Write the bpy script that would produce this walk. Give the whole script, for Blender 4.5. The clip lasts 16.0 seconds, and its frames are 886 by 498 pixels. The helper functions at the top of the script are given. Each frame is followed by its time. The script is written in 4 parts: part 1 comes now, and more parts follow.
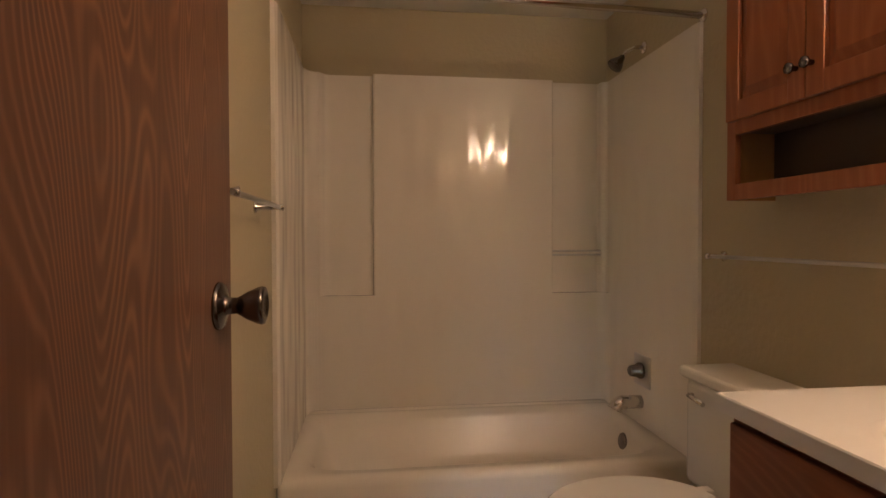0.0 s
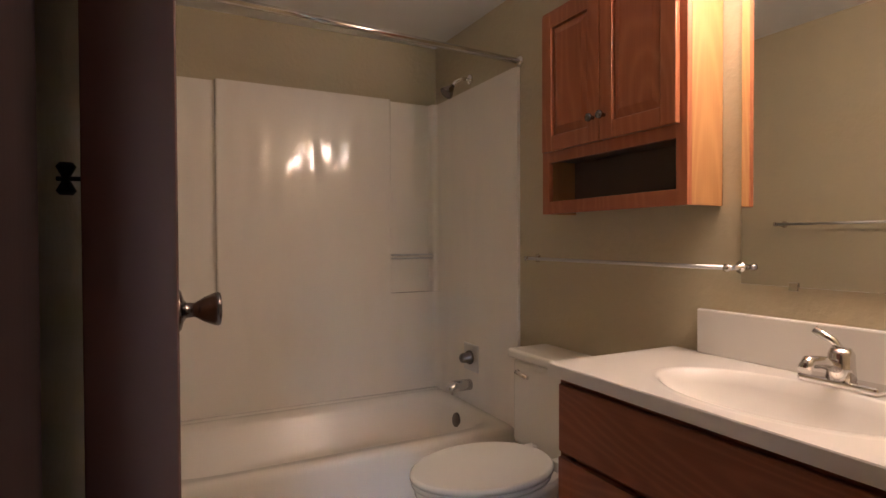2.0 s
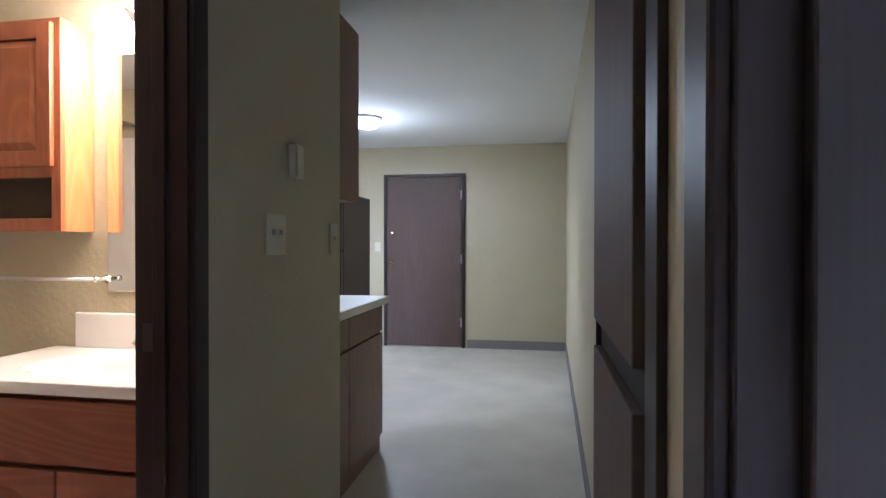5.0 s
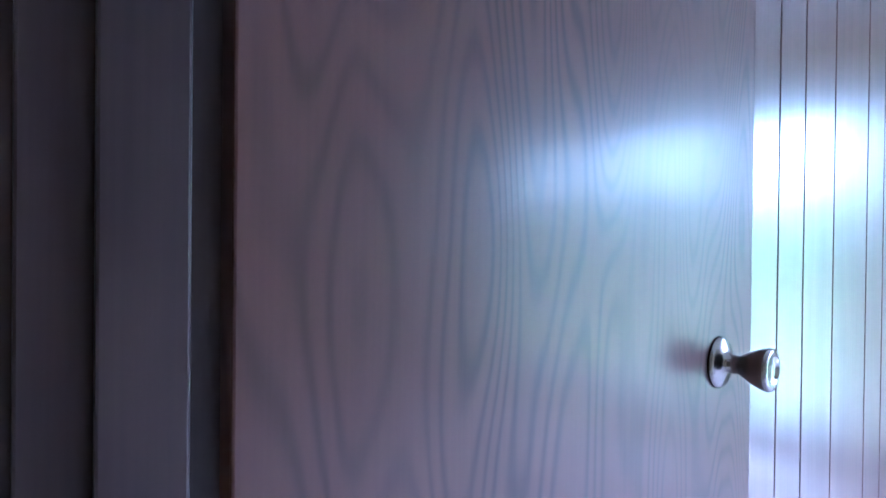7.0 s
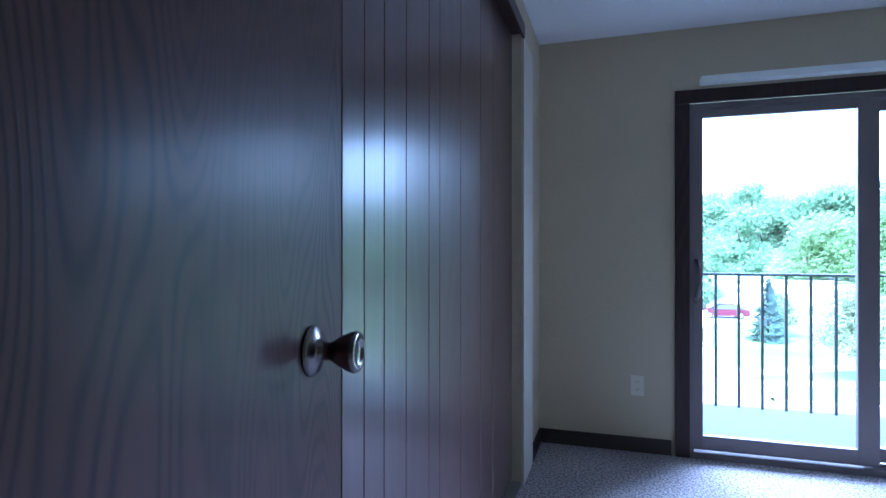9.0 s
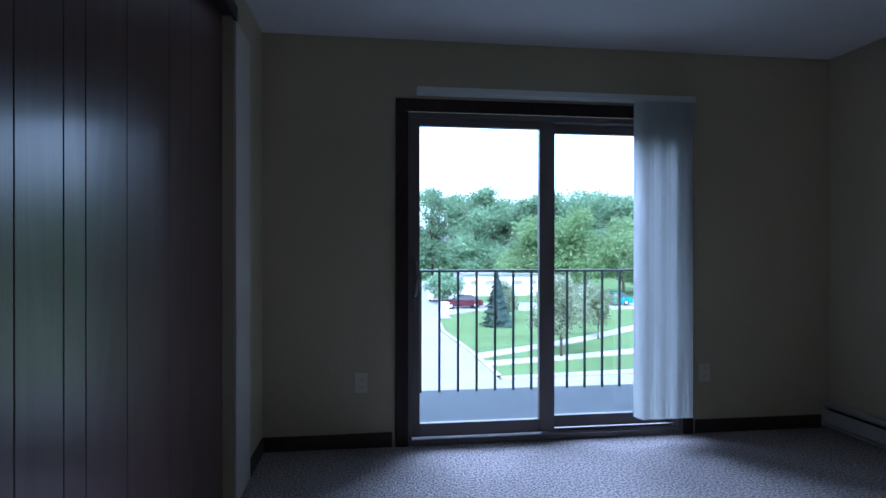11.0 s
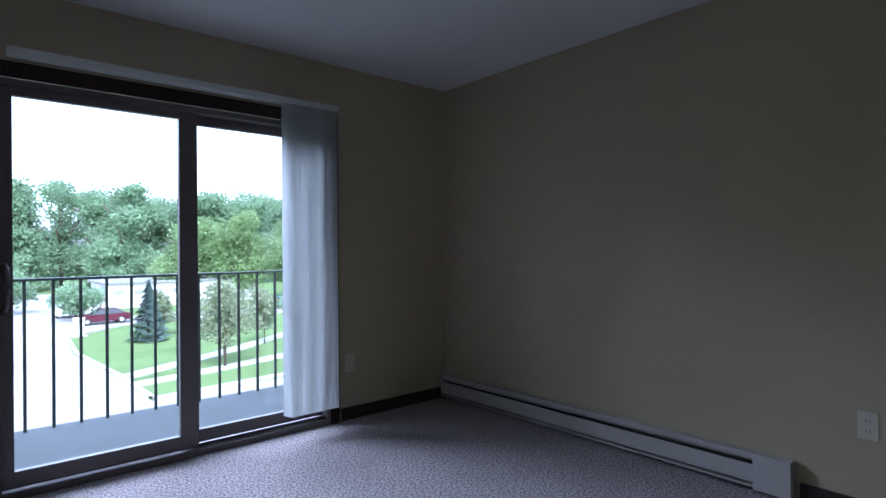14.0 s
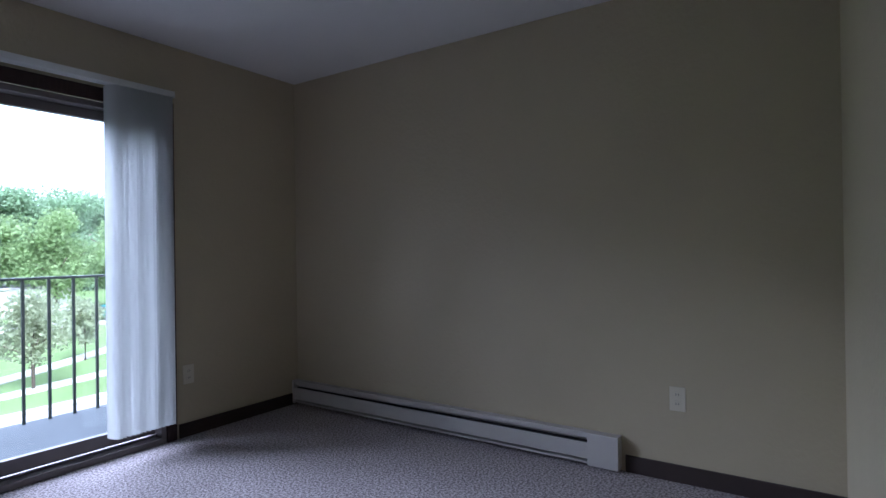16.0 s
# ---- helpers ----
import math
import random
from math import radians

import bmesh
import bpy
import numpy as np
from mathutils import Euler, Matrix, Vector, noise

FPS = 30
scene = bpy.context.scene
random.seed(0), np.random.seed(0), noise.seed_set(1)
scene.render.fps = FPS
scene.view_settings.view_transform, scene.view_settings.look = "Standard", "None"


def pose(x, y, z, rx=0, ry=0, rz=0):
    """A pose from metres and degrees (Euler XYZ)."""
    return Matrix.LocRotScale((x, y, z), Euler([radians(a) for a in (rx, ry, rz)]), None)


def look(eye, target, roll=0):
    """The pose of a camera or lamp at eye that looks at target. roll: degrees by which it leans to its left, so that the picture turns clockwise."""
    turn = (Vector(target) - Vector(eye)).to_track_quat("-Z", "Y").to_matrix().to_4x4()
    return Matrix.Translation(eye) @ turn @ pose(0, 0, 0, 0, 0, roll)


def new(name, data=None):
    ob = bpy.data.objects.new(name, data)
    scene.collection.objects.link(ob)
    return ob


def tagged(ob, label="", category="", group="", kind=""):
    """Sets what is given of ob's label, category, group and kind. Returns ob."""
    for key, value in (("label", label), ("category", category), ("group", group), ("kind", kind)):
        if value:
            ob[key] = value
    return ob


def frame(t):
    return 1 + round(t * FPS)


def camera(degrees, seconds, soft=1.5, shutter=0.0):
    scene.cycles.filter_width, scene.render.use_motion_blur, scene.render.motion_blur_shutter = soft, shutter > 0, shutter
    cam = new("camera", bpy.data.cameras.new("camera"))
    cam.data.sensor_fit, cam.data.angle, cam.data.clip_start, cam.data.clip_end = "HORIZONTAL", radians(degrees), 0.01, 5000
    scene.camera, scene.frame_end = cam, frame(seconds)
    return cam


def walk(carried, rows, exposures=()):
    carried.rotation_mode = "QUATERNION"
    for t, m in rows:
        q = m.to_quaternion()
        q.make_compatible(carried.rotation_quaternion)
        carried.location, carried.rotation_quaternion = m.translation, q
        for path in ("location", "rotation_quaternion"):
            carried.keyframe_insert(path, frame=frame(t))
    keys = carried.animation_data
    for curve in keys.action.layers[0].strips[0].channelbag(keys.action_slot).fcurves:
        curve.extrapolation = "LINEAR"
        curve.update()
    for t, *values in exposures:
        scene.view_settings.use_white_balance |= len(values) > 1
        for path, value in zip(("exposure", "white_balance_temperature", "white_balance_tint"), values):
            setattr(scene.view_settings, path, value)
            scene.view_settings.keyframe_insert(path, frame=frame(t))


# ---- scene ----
cam = camera(77.59, 16.0, soft=1.5)
PATH = [
    (0, pose(-0.454, 0.009, 1.161, 88.82, 0.11, -7.28)),
    (0.5, pose(-0.519, -0.011, 1.163, 88.84, 0.18, -13.71)),
    (1, pose(-0.570, -0.031, 1.166, 88.92, 0.13, -19.18)),
    (1.5, pose(-0.629, -0.075, 1.166, 89.02, 0.11, -23.55)),
    (2, pose(-0.694, -0.141, 1.175, 89.06, 0.23, -27.25)),
    (2.5, pose(-0.752, -0.281, 1.200, 89.04, 0.24, -30.95)),
    (3, pose(-0.846, -0.408, 1.205, 89.43, 0.06, -36.60)),
    (3.2, pose(-0.892, -0.453, 1.213, 89.20, -0.02, -39.95)),
    (5.3, pose(-1.069, -0.759, 1.228, 89.60, 0.03, -87.67)),
    (5.5, pose(-1.049, -0.722, 1.236, 89.56, 0.02, -92.74)),
    (6, pose(-1.076, -0.773, 1.214, 89.79, -0.23, -103.82)),
    (6.5, pose(-1.063, -0.826, 1.165, 90.10, -0.06, -114.45)),
    (7, pose(-1.084, -0.880, 1.172, 89.57, -0.62, -123.68)),
    (7.5, pose(-1.055, -0.887, 1.171, 90.05, -0.98, -137.25)),
    (8, pose(-1.069, -0.895, 1.169, 90.08, -0.48, -146.40)),
    (8.5, pose(-1.059, -0.919, 1.159, 90.26, -0.12, -155.22)),
    (9, pose(-1.067, -0.943, 1.154, 90.16, -0.03, -162.50)),
    (9.5, pose(-1.106, -0.966, 1.162, 89.96, 0.02, -168.76)),
    (10, pose(-1.147, -1.007, 1.166, 89.93, -0.02, -175.32)),
    (12.5, pose(-1.337, -1.056, 1.177, 89.83, 0.11, -204.40)),
    (13, pose(-1.335, -1.060, 1.172, 89.95, 0.19, -210.54)),
    (13.5, pose(-1.345, -1.043, 1.158, 90.11, 0.31, -216.07)),
    (14, pose(-1.356, -1.026, 1.151, 90.10, 0.48, -220.90)),
    (14.5, pose(-1.358, -1.049, 1.145, 90.07, 0.53, -225.77)),
    (15, pose(-1.350, -1.057, 1.147, 90.08, 0.54, -230.20)),
    (15.5, pose(-1.355, -1.046, 1.142, 90.11, 0.64, -233.36)),
    (16, pose(-1.382, -1.050, 1.129, 90.19, 0.79, -235.94)),
]
EXPOSURES = [(0, 1.75, 6400, 26), (1.5, 1.98, 5800, 25), (2.3, 2.1, 5200, 24), (3.2, 2.6, 4800, 22), (5.3, 3.45, 4700, 16), (6, 3.85, 4600, 18), (6.5, 3.7, 4500, 20), (7, 3.65, 4350, 22), (7.5, 3.2, 4300, 25), (8, 2.6, 4300, 26), (8.5, 1.8, 4300, 25), (9, 1.25, 4300, 22), (9.5, 0.65, 4400, 21), (10, 0.2, 4500, 19),
             (12.3, -0.95, 4850, 22), (13, -0.8, 5000, 23), (14, -0.32, 5100, 25), (16, 0.1, 5250, 28)]
walk(cam, PATH, EXPOSURES)

# ---- world and light ----
world = bpy.data.worlds.new("world")
scene.world = world
world.use_nodes = True
wn = world.node_tree.nodes
sky = wn.new("ShaderNodeTexSky")
sky.sky_type, sky.sun_disc = "NISHITA", False
sky.sun_elevation, sky.sun_rotation = radians(48), radians(20)
sky.dust_density, sky.air_density = 4.0, 1.0
pale = wn.new("ShaderNodeHueSaturation")
pale.inputs["Saturation"].default_value, pale.inputs["Value"].default_value = 0.3, 7.5
world.node_tree.links.new(sky.outputs[0], pale.inputs["Color"])
world.node_tree.links.new(pale.outputs[0], wn["Background"].inputs[0])
wn["Background"].inputs[1].default_value = 0.15

SUN = bpy.data.lights.new("sun", "SUN")
SUN.energy, SUN.angle, SUN.color = 5.0, radians(12), (1.0, 0.96, 0.9)
sun = new("sun", SUN)
sun.matrix_world = look((0, 0, 30), (-0.229 * 20, -0.629 * 20, 30 - 0.743 * 20))


# daylight of the open sky above the balcony, standing in at the patio door
SKYLIGHT = bpy.data.lights.new("patio_daylight", "AREA")
SKYLIGHT.shape, SKYLIGHT.size, SKYLIGHT.size_y, SKYLIGHT.energy, SKYLIGHT.color = "RECTANGLE", 9.0, 3.4, 1950.0, (0.86, 0.94, 1.0)
skylight = new("patio_daylight", SKYLIGHT)
skylight.matrix_world = look((-1.9, -9.4, 4.75), (-2.5, -3.6, 1.3))


def bulb(name, x, y, z, watts, size, colour):
    data = bpy.data.lights.new(name, "POINT")
    data.energy, data.shadow_soft_size, data.color = watts, size, colour
    ob = new(name, data)
    ob.location = (x, y, z)
    return ob


# ---- materials ----
def material(name, colour, rough=0.6, metal=0.0, vary=0.12, scale=6.0, bump=0.0, bump_scale=80.0, spec=0.5, detail=4.0):
    m = bpy.data.materials.new(name)
    m.use_nodes = True
    n, l = m.node_tree.nodes, m.node_tree.links
    b = n["Principled BSDF"]
    b.inputs["Roughness"].default_value = rough
    b.inputs["Metallic"].default_value = metal
    b.inputs["Specular IOR Level"].default_value = spec
    co = n.new("ShaderNodeTexCoord")
    big = n.new("ShaderNodeTexNoise")
    big.inputs["Scale"].default_value, big.inputs["Detail"].default_value = scale, detail
    l.new(co.outputs["Object"], big.inputs["Vector"])
    ramp = n.new("ShaderNodeMix")
    ramp.data_type = "RGBA"
    ramp.inputs["A"].default_value = (*[c * (1 - vary) for c in colour], 1)
    ramp.inputs["B"].default_value = (*[min(1, c * (1 + vary)) for c in colour], 1)
    l.new(big.outputs["Fac"], ramp.inputs["Factor"])
    l.new(ramp.outputs["Result"], b.inputs["Base Color"])
    if bump:
        fine = n.new("ShaderNodeTexNoise")
        fine.inputs["Scale"].default_value, fine.inputs["Detail"].default_value = bump_scale, 3.0
        l.new(co.outputs["Object"], fine.inputs["Vector"])
        bp = n.new("ShaderNodeBump")
        bp.inputs["Strength"].default_value, bp.inputs["Distance"].default_value = bump, 0.004
        l.new(fine.outputs["Fac"], bp.inputs["Height"])
        l.new(bp.outputs["Normal"], b.inputs["Normal"])
    return m


def wood(name, dark, light, rough=0.35, along="z", ring=9.0, warp=1.6, pores=0.5, centre=(0, 0, 0), coat=0.0, figure=3.6):
    """Veneer with cathedral figure: warped rings stretched along one axis, and fine pores."""
    m = bpy.data.materials.new(name)
    m.use_nodes = True
    n, l = m.node_tree.nodes, m.node_tree.links
    b = n["Principled BSDF"]
    b.inputs["Roughness"].default_value = rough
    b.inputs["Specular IOR Level"].default_value = 0.35
    b.inputs["Coat Weight"].default_value = coat
    b.inputs["Coat Roughness"].default_value = 0.18
    co = n.new("ShaderNodeTexCoord")
    st = {"x": (0.2, 1, 1), "y": (1, 0.2, 1), "z": (1, 1, 0.2)}[along]
    mp = n.new("ShaderNodeMapping")
    mp.inputs["Scale"].default_value = st
    mp.inputs["Location"].default_value = centre
    l.new(co.outputs["Object"], mp.inputs["Vector"])
    nz = n.new("ShaderNodeTexNoise")
    nz.inputs["Scale"].default_value, nz.inputs["Detail"].default_value = figure, 1.2
    l.new(mp.outputs["Vector"], nz.inputs["Vector"])
    mul = n.new("ShaderNodeMath")
    mul.operation = "MULTIPLY"
    mul.inputs[1].default_value = ring * warp * 2
    l.new(nz.outputs["Fac"], mul.inputs[0])
    sn = n.new("ShaderNodeMath")
    sn.operation = "SINE"
    mul2 = n.new("ShaderNodeMath")
    mul2.operation = "MULTIPLY"
    mul2.inputs[1].default_value = 6.28
    l.new(mul.outputs[0], mul2.inputs[0])
    l.new(mul2.outputs[0], sn.inputs[0])
    fine = n.new("ShaderNodeMapping")
    fine.inputs["Scale"].default_value = tuple(4 if v < 1 else 190 for v in st)
    l.new(co.outputs["Object"], fine.inputs["Vector"])
    pn = n.new("ShaderNodeTexNoise")
    pn.inputs["Scale"].default_value, pn.inputs["Detail"].default_value = 1.0, 3.0
    l.new(fine.outputs["Vector"], pn.inputs["Vector"])
    mr = n.new("ShaderNodeMapRange")
    mr.inputs["From Min"].default_value, mr.inputs["From Max"].default_value = -1.0, 1.0
    mr.inputs["To Min"].default_value, mr.inputs["To Max"].default_value = 0.0, 1.0
    l.new(sn.outputs[0], mr.inputs["Value"])
    pw = n.new("ShaderNodeMath")
    pw.operation = "POWER"
    pw.inputs[1].default_value = 2.2
    l.new(mr.outputs[0], pw.inputs[0])
    fade = n.new("ShaderNodeTexNoise")
    fade.inputs["Scale"].default_value, fade.inputs["Detail"].default_value = figure * 0.8, 2.0
    fo = n.new("ShaderNodeMapping")
    fo.inputs["Location"].default_value = (5.1, 2.2, 3.3)
    l.new(mp.outputs["Vector"], fo.inputs["Vector"])
    l.new(fo.outputs["Vector"], fade.inputs["Vector"])
    fr = n.new("ShaderNodeMapRange")
    fr.inputs["From Min"].default_value, fr.inputs["From Max"].default_value = 0.36, 0.58
    fr.inputs["To Min"].default_value, fr.inputs["To Max"].default_value = 0.35, 1.0
    l.new(fade.outputs["Fac"], fr.inputs["Value"])
    pf = n.new("ShaderNodeMath")
    pf.operation = "MULTIPLY"
    l.new(pw.outputs[0], pf.inputs[0])
    l.new(fr.outputs[0], pf.inputs[1])
    mixf = n.new("ShaderNodeMix")
    mixf.data_type = "FLOAT"
    mixf.inputs["Factor"].default_value = pores
    l.new(pf.outputs[0], mixf.inputs["A"])
    l.new(pn.outputs["Fac"], mixf.inputs["B"])
    wide = n.new("ShaderNodeTexNoise")
    wide.inputs["Scale"].default_value, wide.inputs["Detail"].default_value = 7.0, 1.0
    l.new(mp.outputs["Vector"], wide.inputs["Vector"])
    mix2 = n.new("ShaderNodeMix")
    mix2.data_type = "FLOAT"
    mix2.inputs["Factor"].default_value = 0.18
    l.new(mixf.outputs["Result"], mix2.inputs["A"])
    l.new(wide.outputs["Fac"], mix2.inputs["B"])
    col = n.new("ShaderNodeMix")
    col.data_type = "RGBA"
    col.inputs["A"].default_value, col.inputs["B"].default_value = (*dark, 1), (*light, 1)
    l.new(mix2.outputs["Result"], col.inputs["Factor"])
    l.new(col.outputs["Result"], b.inputs["Base Color"])
    bp = n.new("ShaderNodeBump")
    bp.inputs["Strength"].default_value, bp.inputs["Distance"].default_value = 0.12, 0.001
    l.new(mixf.outputs["Result"], bp.inputs["Height"])
    l.new(bp.outputs["Normal"], b.inputs["Normal"])
    return m


def carpet_material(name, a, b_):
    m = material(name, a, 0.95, vary=0.1, scale=3.0, spec=0.1)
    n, l = m.node_tree.nodes, m.node_tree.links
    b = n["Principled BSDF"]
    co = n["Texture Coordinate"]
    vo = n.new("ShaderNodeTexNoise")
    vo.inputs["Scale"].default_value, vo.inputs["Detail"].default_value = 85.0, 5.0
    l.new(co.outputs["Object"], vo.inputs["Vector"])
    cr = n.new("ShaderNodeValToRGB")
    cr.color_ramp.elements[0].position, cr.color_ramp.elements[1].position = 0.42, 0.58
    cr.color_ramp.elements[0].color, cr.color_ramp.elements[1].color = (*a, 1), (*b_, 1)
    l.new(vo.outputs["Fac"], cr.inputs["Fac"])
    patch = n.new("ShaderNodeTexNoise")
    patch.inputs["Scale"].default_value = 2.0
    l.new(co.outputs["Object"], patch.inputs["Vector"])
    mx = n.new("ShaderNodeMix")
    mx.data_type, mx.blend_type = "RGBA", "MULTIPLY"
    mx.inputs["Factor"].default_value = 0.35
    l.new(cr.outputs["Color"], mx.inputs["A"])
    l.new(patch.outputs["Fac"], mx.inputs["B"])
    l.new(mx.outputs["Result"], b.inputs["Base Color"])
    bp = n.new("ShaderNodeBump")
    bp.inputs["Strength"].default_value, bp.inputs["Distance"].default_value = 0.9, 0.01
    l.new(vo.outputs["Fac"], bp.inputs["Height"])
    l.new(bp.outputs["Normal"], b.inputs["Normal"])
    return m


def glow(name, colour, strength):
    m = bpy.data.materials.new(name)
    m.use_nodes = True
    b = m.node_tree.nodes["Principled BSDF"]
    b.inputs["Base Color"].default_value = (*colour, 1)
    b.inputs["Emission Color"].default_value = (*colour, 1)
    b.inputs["Emission Strength"].default_value = strength
    return m


def glass_material(name):
    m = bpy.data.materials.new(name)
    m.use_nodes = True
    n, l = m.node_tree.nodes, m.node_tree.links
    n.remove(n["Principled BSDF"])
    tr, gl, fr, mx = (n.new("ShaderNodeBsdfTransparent"), n.new("ShaderNodeBsdfGlossy"), n.new("ShaderNodeFresnel"), n.new("ShaderNodeMixShader"))
    tr.inputs["Color"].default_value = (0.9, 0.95, 0.93, 1)
    gl.inputs["Roughness"].default_value = 0.02
    fr.inputs["IOR"].default_value = 1.45
    l.new(fr.outputs[0], mx.inputs[0])
    l.new(tr.outputs[0], mx.inputs[1])
    l.new(gl.outputs[0], mx.inputs[2])
    l.new(mx.outputs[0], n["Material Output"].inputs["Surface"])
    return m


PAINT = material("olive_paint", (0.50, 0.44, 0.295), 0.52, vary=0.05, scale=3.0, bump=0.7, bump_scale=42.0, spec=0.45)
CREAM = material("cream_trim_paint", (0.58, 0.55, 0.47), 0.5, vary=0.04, scale=5.0)
CEIL = material("ceiling_white", (0.74, 0.74, 0.72), 0.85, vary=0.03, scale=2.0, bump=0.3, bump_scale=70.0, spec=0.2)
JAMB = wood("dark_stained_trim", (0.022, 0.014, 0.014), (0.062, 0.037, 0.034), rough=0.42, ring=5.0, pores=0.6)
JAMB.node_tree.nodes["Principled BSDF"].inputs["Specular IOR Level"].default_value = 0.25
DOOR_B = wood("oak_door_bath", (0.058, 0.022, 0.012), (0.25, 0.118, 0.062), rough=0.45, ring=14.0, pores=0.36, centre=(0.3, 0.2, 0.1), coat=0.1, figure=7.5)
DOOR_R = wood("oak_door_bedroom", (0.088, 0.038, 0.030), (0.020, 0.008, 0.007), rough=0.42, ring=11.0, pores=0.3, centre=(1.7, 0.6, 0.4), coat=0.12, figure=6.0)
DOOR_R.node_tree.nodes["Principled BSDF"].inputs["Specular IOR Level"].default_value = 0.22
PANEL = wood("closet_panel_wood", (0.050, 0.026, 0.023), (0.125, 0.068, 0.057), rough=0.31, ring=3.0, pores=0.7, coat=0.5)
DOOR_E = wood("entry_door_wood", (0.085, 0.055, 0.045), (0.13, 0.088, 0.072), rough=0.62, ring=3.0, pores=0.7)
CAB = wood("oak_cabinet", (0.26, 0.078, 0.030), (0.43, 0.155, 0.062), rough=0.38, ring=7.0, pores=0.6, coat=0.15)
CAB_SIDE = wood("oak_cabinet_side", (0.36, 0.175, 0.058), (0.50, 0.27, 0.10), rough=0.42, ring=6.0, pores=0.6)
VAN = wood("oak_vanity", (0.20, 0.060, 0.028), (0.34, 0.118, 0.054), rough=0.42, ring=7.0, along="y", pores=0.55)
KCAB = wood("kitchen_cabinet_wood", (0.16, 0.085, 0.05), (0.25, 0.15, 0.092), rough=0.5, ring=4.0, pores=0.7)
EDGE = material("stained_door_edge", (0.26, 0.10, 0.062), 0.5, vary=0.12, scale=5.0)
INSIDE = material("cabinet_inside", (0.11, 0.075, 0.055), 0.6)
FIBRE = material("white_fibreglass", (0.82, 0.78, 0.70), 0.10, vary=0.02, scale=2.0, bump=0.9, bump_scale=7.0)
fn, fl = FIBRE.node_tree.nodes, FIBRE.node_tree.links
fm = fn.new("ShaderNodeMapping")
fm.inputs["Scale"].default_value = (1.6, 1.6, 0.5)
fl.new(fn["Texture Coordinate"].outputs["Object"], fm.inputs["Vector"])
fl.new(fm.outputs["Vector"], fn["Noise Texture.001"].inputs["Vector"])
fn["Noise Texture.001"].inputs["Detail"].default_value = 0.0
fn["Bump"].inputs["Distance"].default_value = 0.008
TUB = material("tub_fibreglass", (0.82, 0.78, 0.70), 0.25, vary=0.03, scale=3.0)
CHINA = material("white_china", (0.78, 0.76, 0.70), 0.1, vary=0.02, scale=3.0)
MARBLE = material("cultured_marble", (0.80, 0.78, 0.74), 0.14, vary=0.03, scale=5.0)
CHROME = material("chrome", (0.72, 0.70, 0.68), 0.12, 1.0, vary=0.06, scale=20.0)
STEEL = material("aged_nickel", (0.20, 0.18, 0.17), 0.22, 1.0, vary=0.15, scale=40.0)
BRASS = material("satin_brass", (0.62, 0.52, 0.34), 0.25, 1.0, vary=0.1, scale=30.0)
ALUM = material("aluminium", (0.62, 0.62, 0.62), 0.35, 1.0, vary=0.06, scale=20.0)
PLASTIC = material("ivory_plastic", (0.66, 0.62, 0.50), 0.4, vary=0.03, scale=10.0)
VINYLW = material("white_vinyl_slat", (0.80, 0.80, 0.77), 0.45, vary=0.06, scale=14.0)
FRAME = material("bronze_frame_paint", (0.155, 0.135, 0.13), 0.45, vary=0.1, scale=10.0, bump=0.1)
HEAT = material("heater_enamel", (0.52, 0.50, 0.46), 0.4, vary=0.06, scale=8.0)
DARK = material("dark_void", (0.015, 0.013, 0.013), 0.7)
BLACK = material("black_appliance", (0.05, 0.032, 0.03), 0.35, vary=0.2, scale=8.0)
BASE = material("dark_vinyl_base", (0.045, 0.032, 0.028), 0.5, vary=0.15, scale=12.0)
GREYBASE = material("grey_vinyl_base", (0.20, 0.19, 0.19), 0.6, vary=0.1, scale=12.0)
CARPET = carpet_material("bedroom_carpet", (0.24, 0.21, 0.205), (0.60, 0.55, 0.54))
LINO = material("mottled_sheet_vinyl", (0.52, 0.48, 0.41), 0.45, vary=0.25, scale=3.0, bump=0.05)
LAMINATE = material("cream_laminate", (0.66, 0.62, 0.54), 0.35, vary=0.03)
RAIL = material("black_painted_iron", (0.02, 0.028, 0.028), 0.45, vary=0.2, scale=30.0)
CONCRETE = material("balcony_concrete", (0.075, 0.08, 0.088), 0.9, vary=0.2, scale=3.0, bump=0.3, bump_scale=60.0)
EXTWALL = material("exterior_siding", (0.40, 0.36, 0.30), 0.8, vary=0.08)
MIRROR = material("mirror_silver", (0.88, 0.89, 0.88), 0.01, 1.0, vary=0.0)
vn, vl = VINYLW.node_tree.nodes, VINYLW.node_tree.links
vt, vm = vn.new("ShaderNodeBsdfTranslucent"), vn.new("ShaderNodeMixShader")
vt.inputs["Color"].default_value = (0.86, 0.88, 0.86, 1)
vm.inputs[0].default_value = 0.65
vl.new(vn["Principled BSDF"].outputs[0], vm.inputs[1])
vl.new(vt.outputs[0], vm.inputs[2])
vl.new(vm.outputs[0], vn["Material Output"].inputs["Surface"])
GLASS = glass_material("window_glass")
WARM = glow("lit_globe", (1.0, 0.80, 0.52), 5.0)
COOL = glow("lit_diffuser", (1.0, 0.97, 0.92), 1.5)
GRASS = material("lawn_grass", (0.11, 0.165, 0.065), 0.9, vary=0.35, scale=0.25, bump=0.4, bump_scale=12.0, spec=0.1)
ASPHALT = material("pale_asphalt", (0.26, 0.25, 0.25), 0.9, vary=0.15, scale=0.6, bump=0.2, bump_scale=20.0)
PATHC = material("pale_concrete_path", (0.34, 0.325, 0.30), 0.9, vary=0.1, scale=0.8)
BARK = material("bark", (0.09, 0.07, 0.05), 0.9, vary=0.3, scale=8.0)
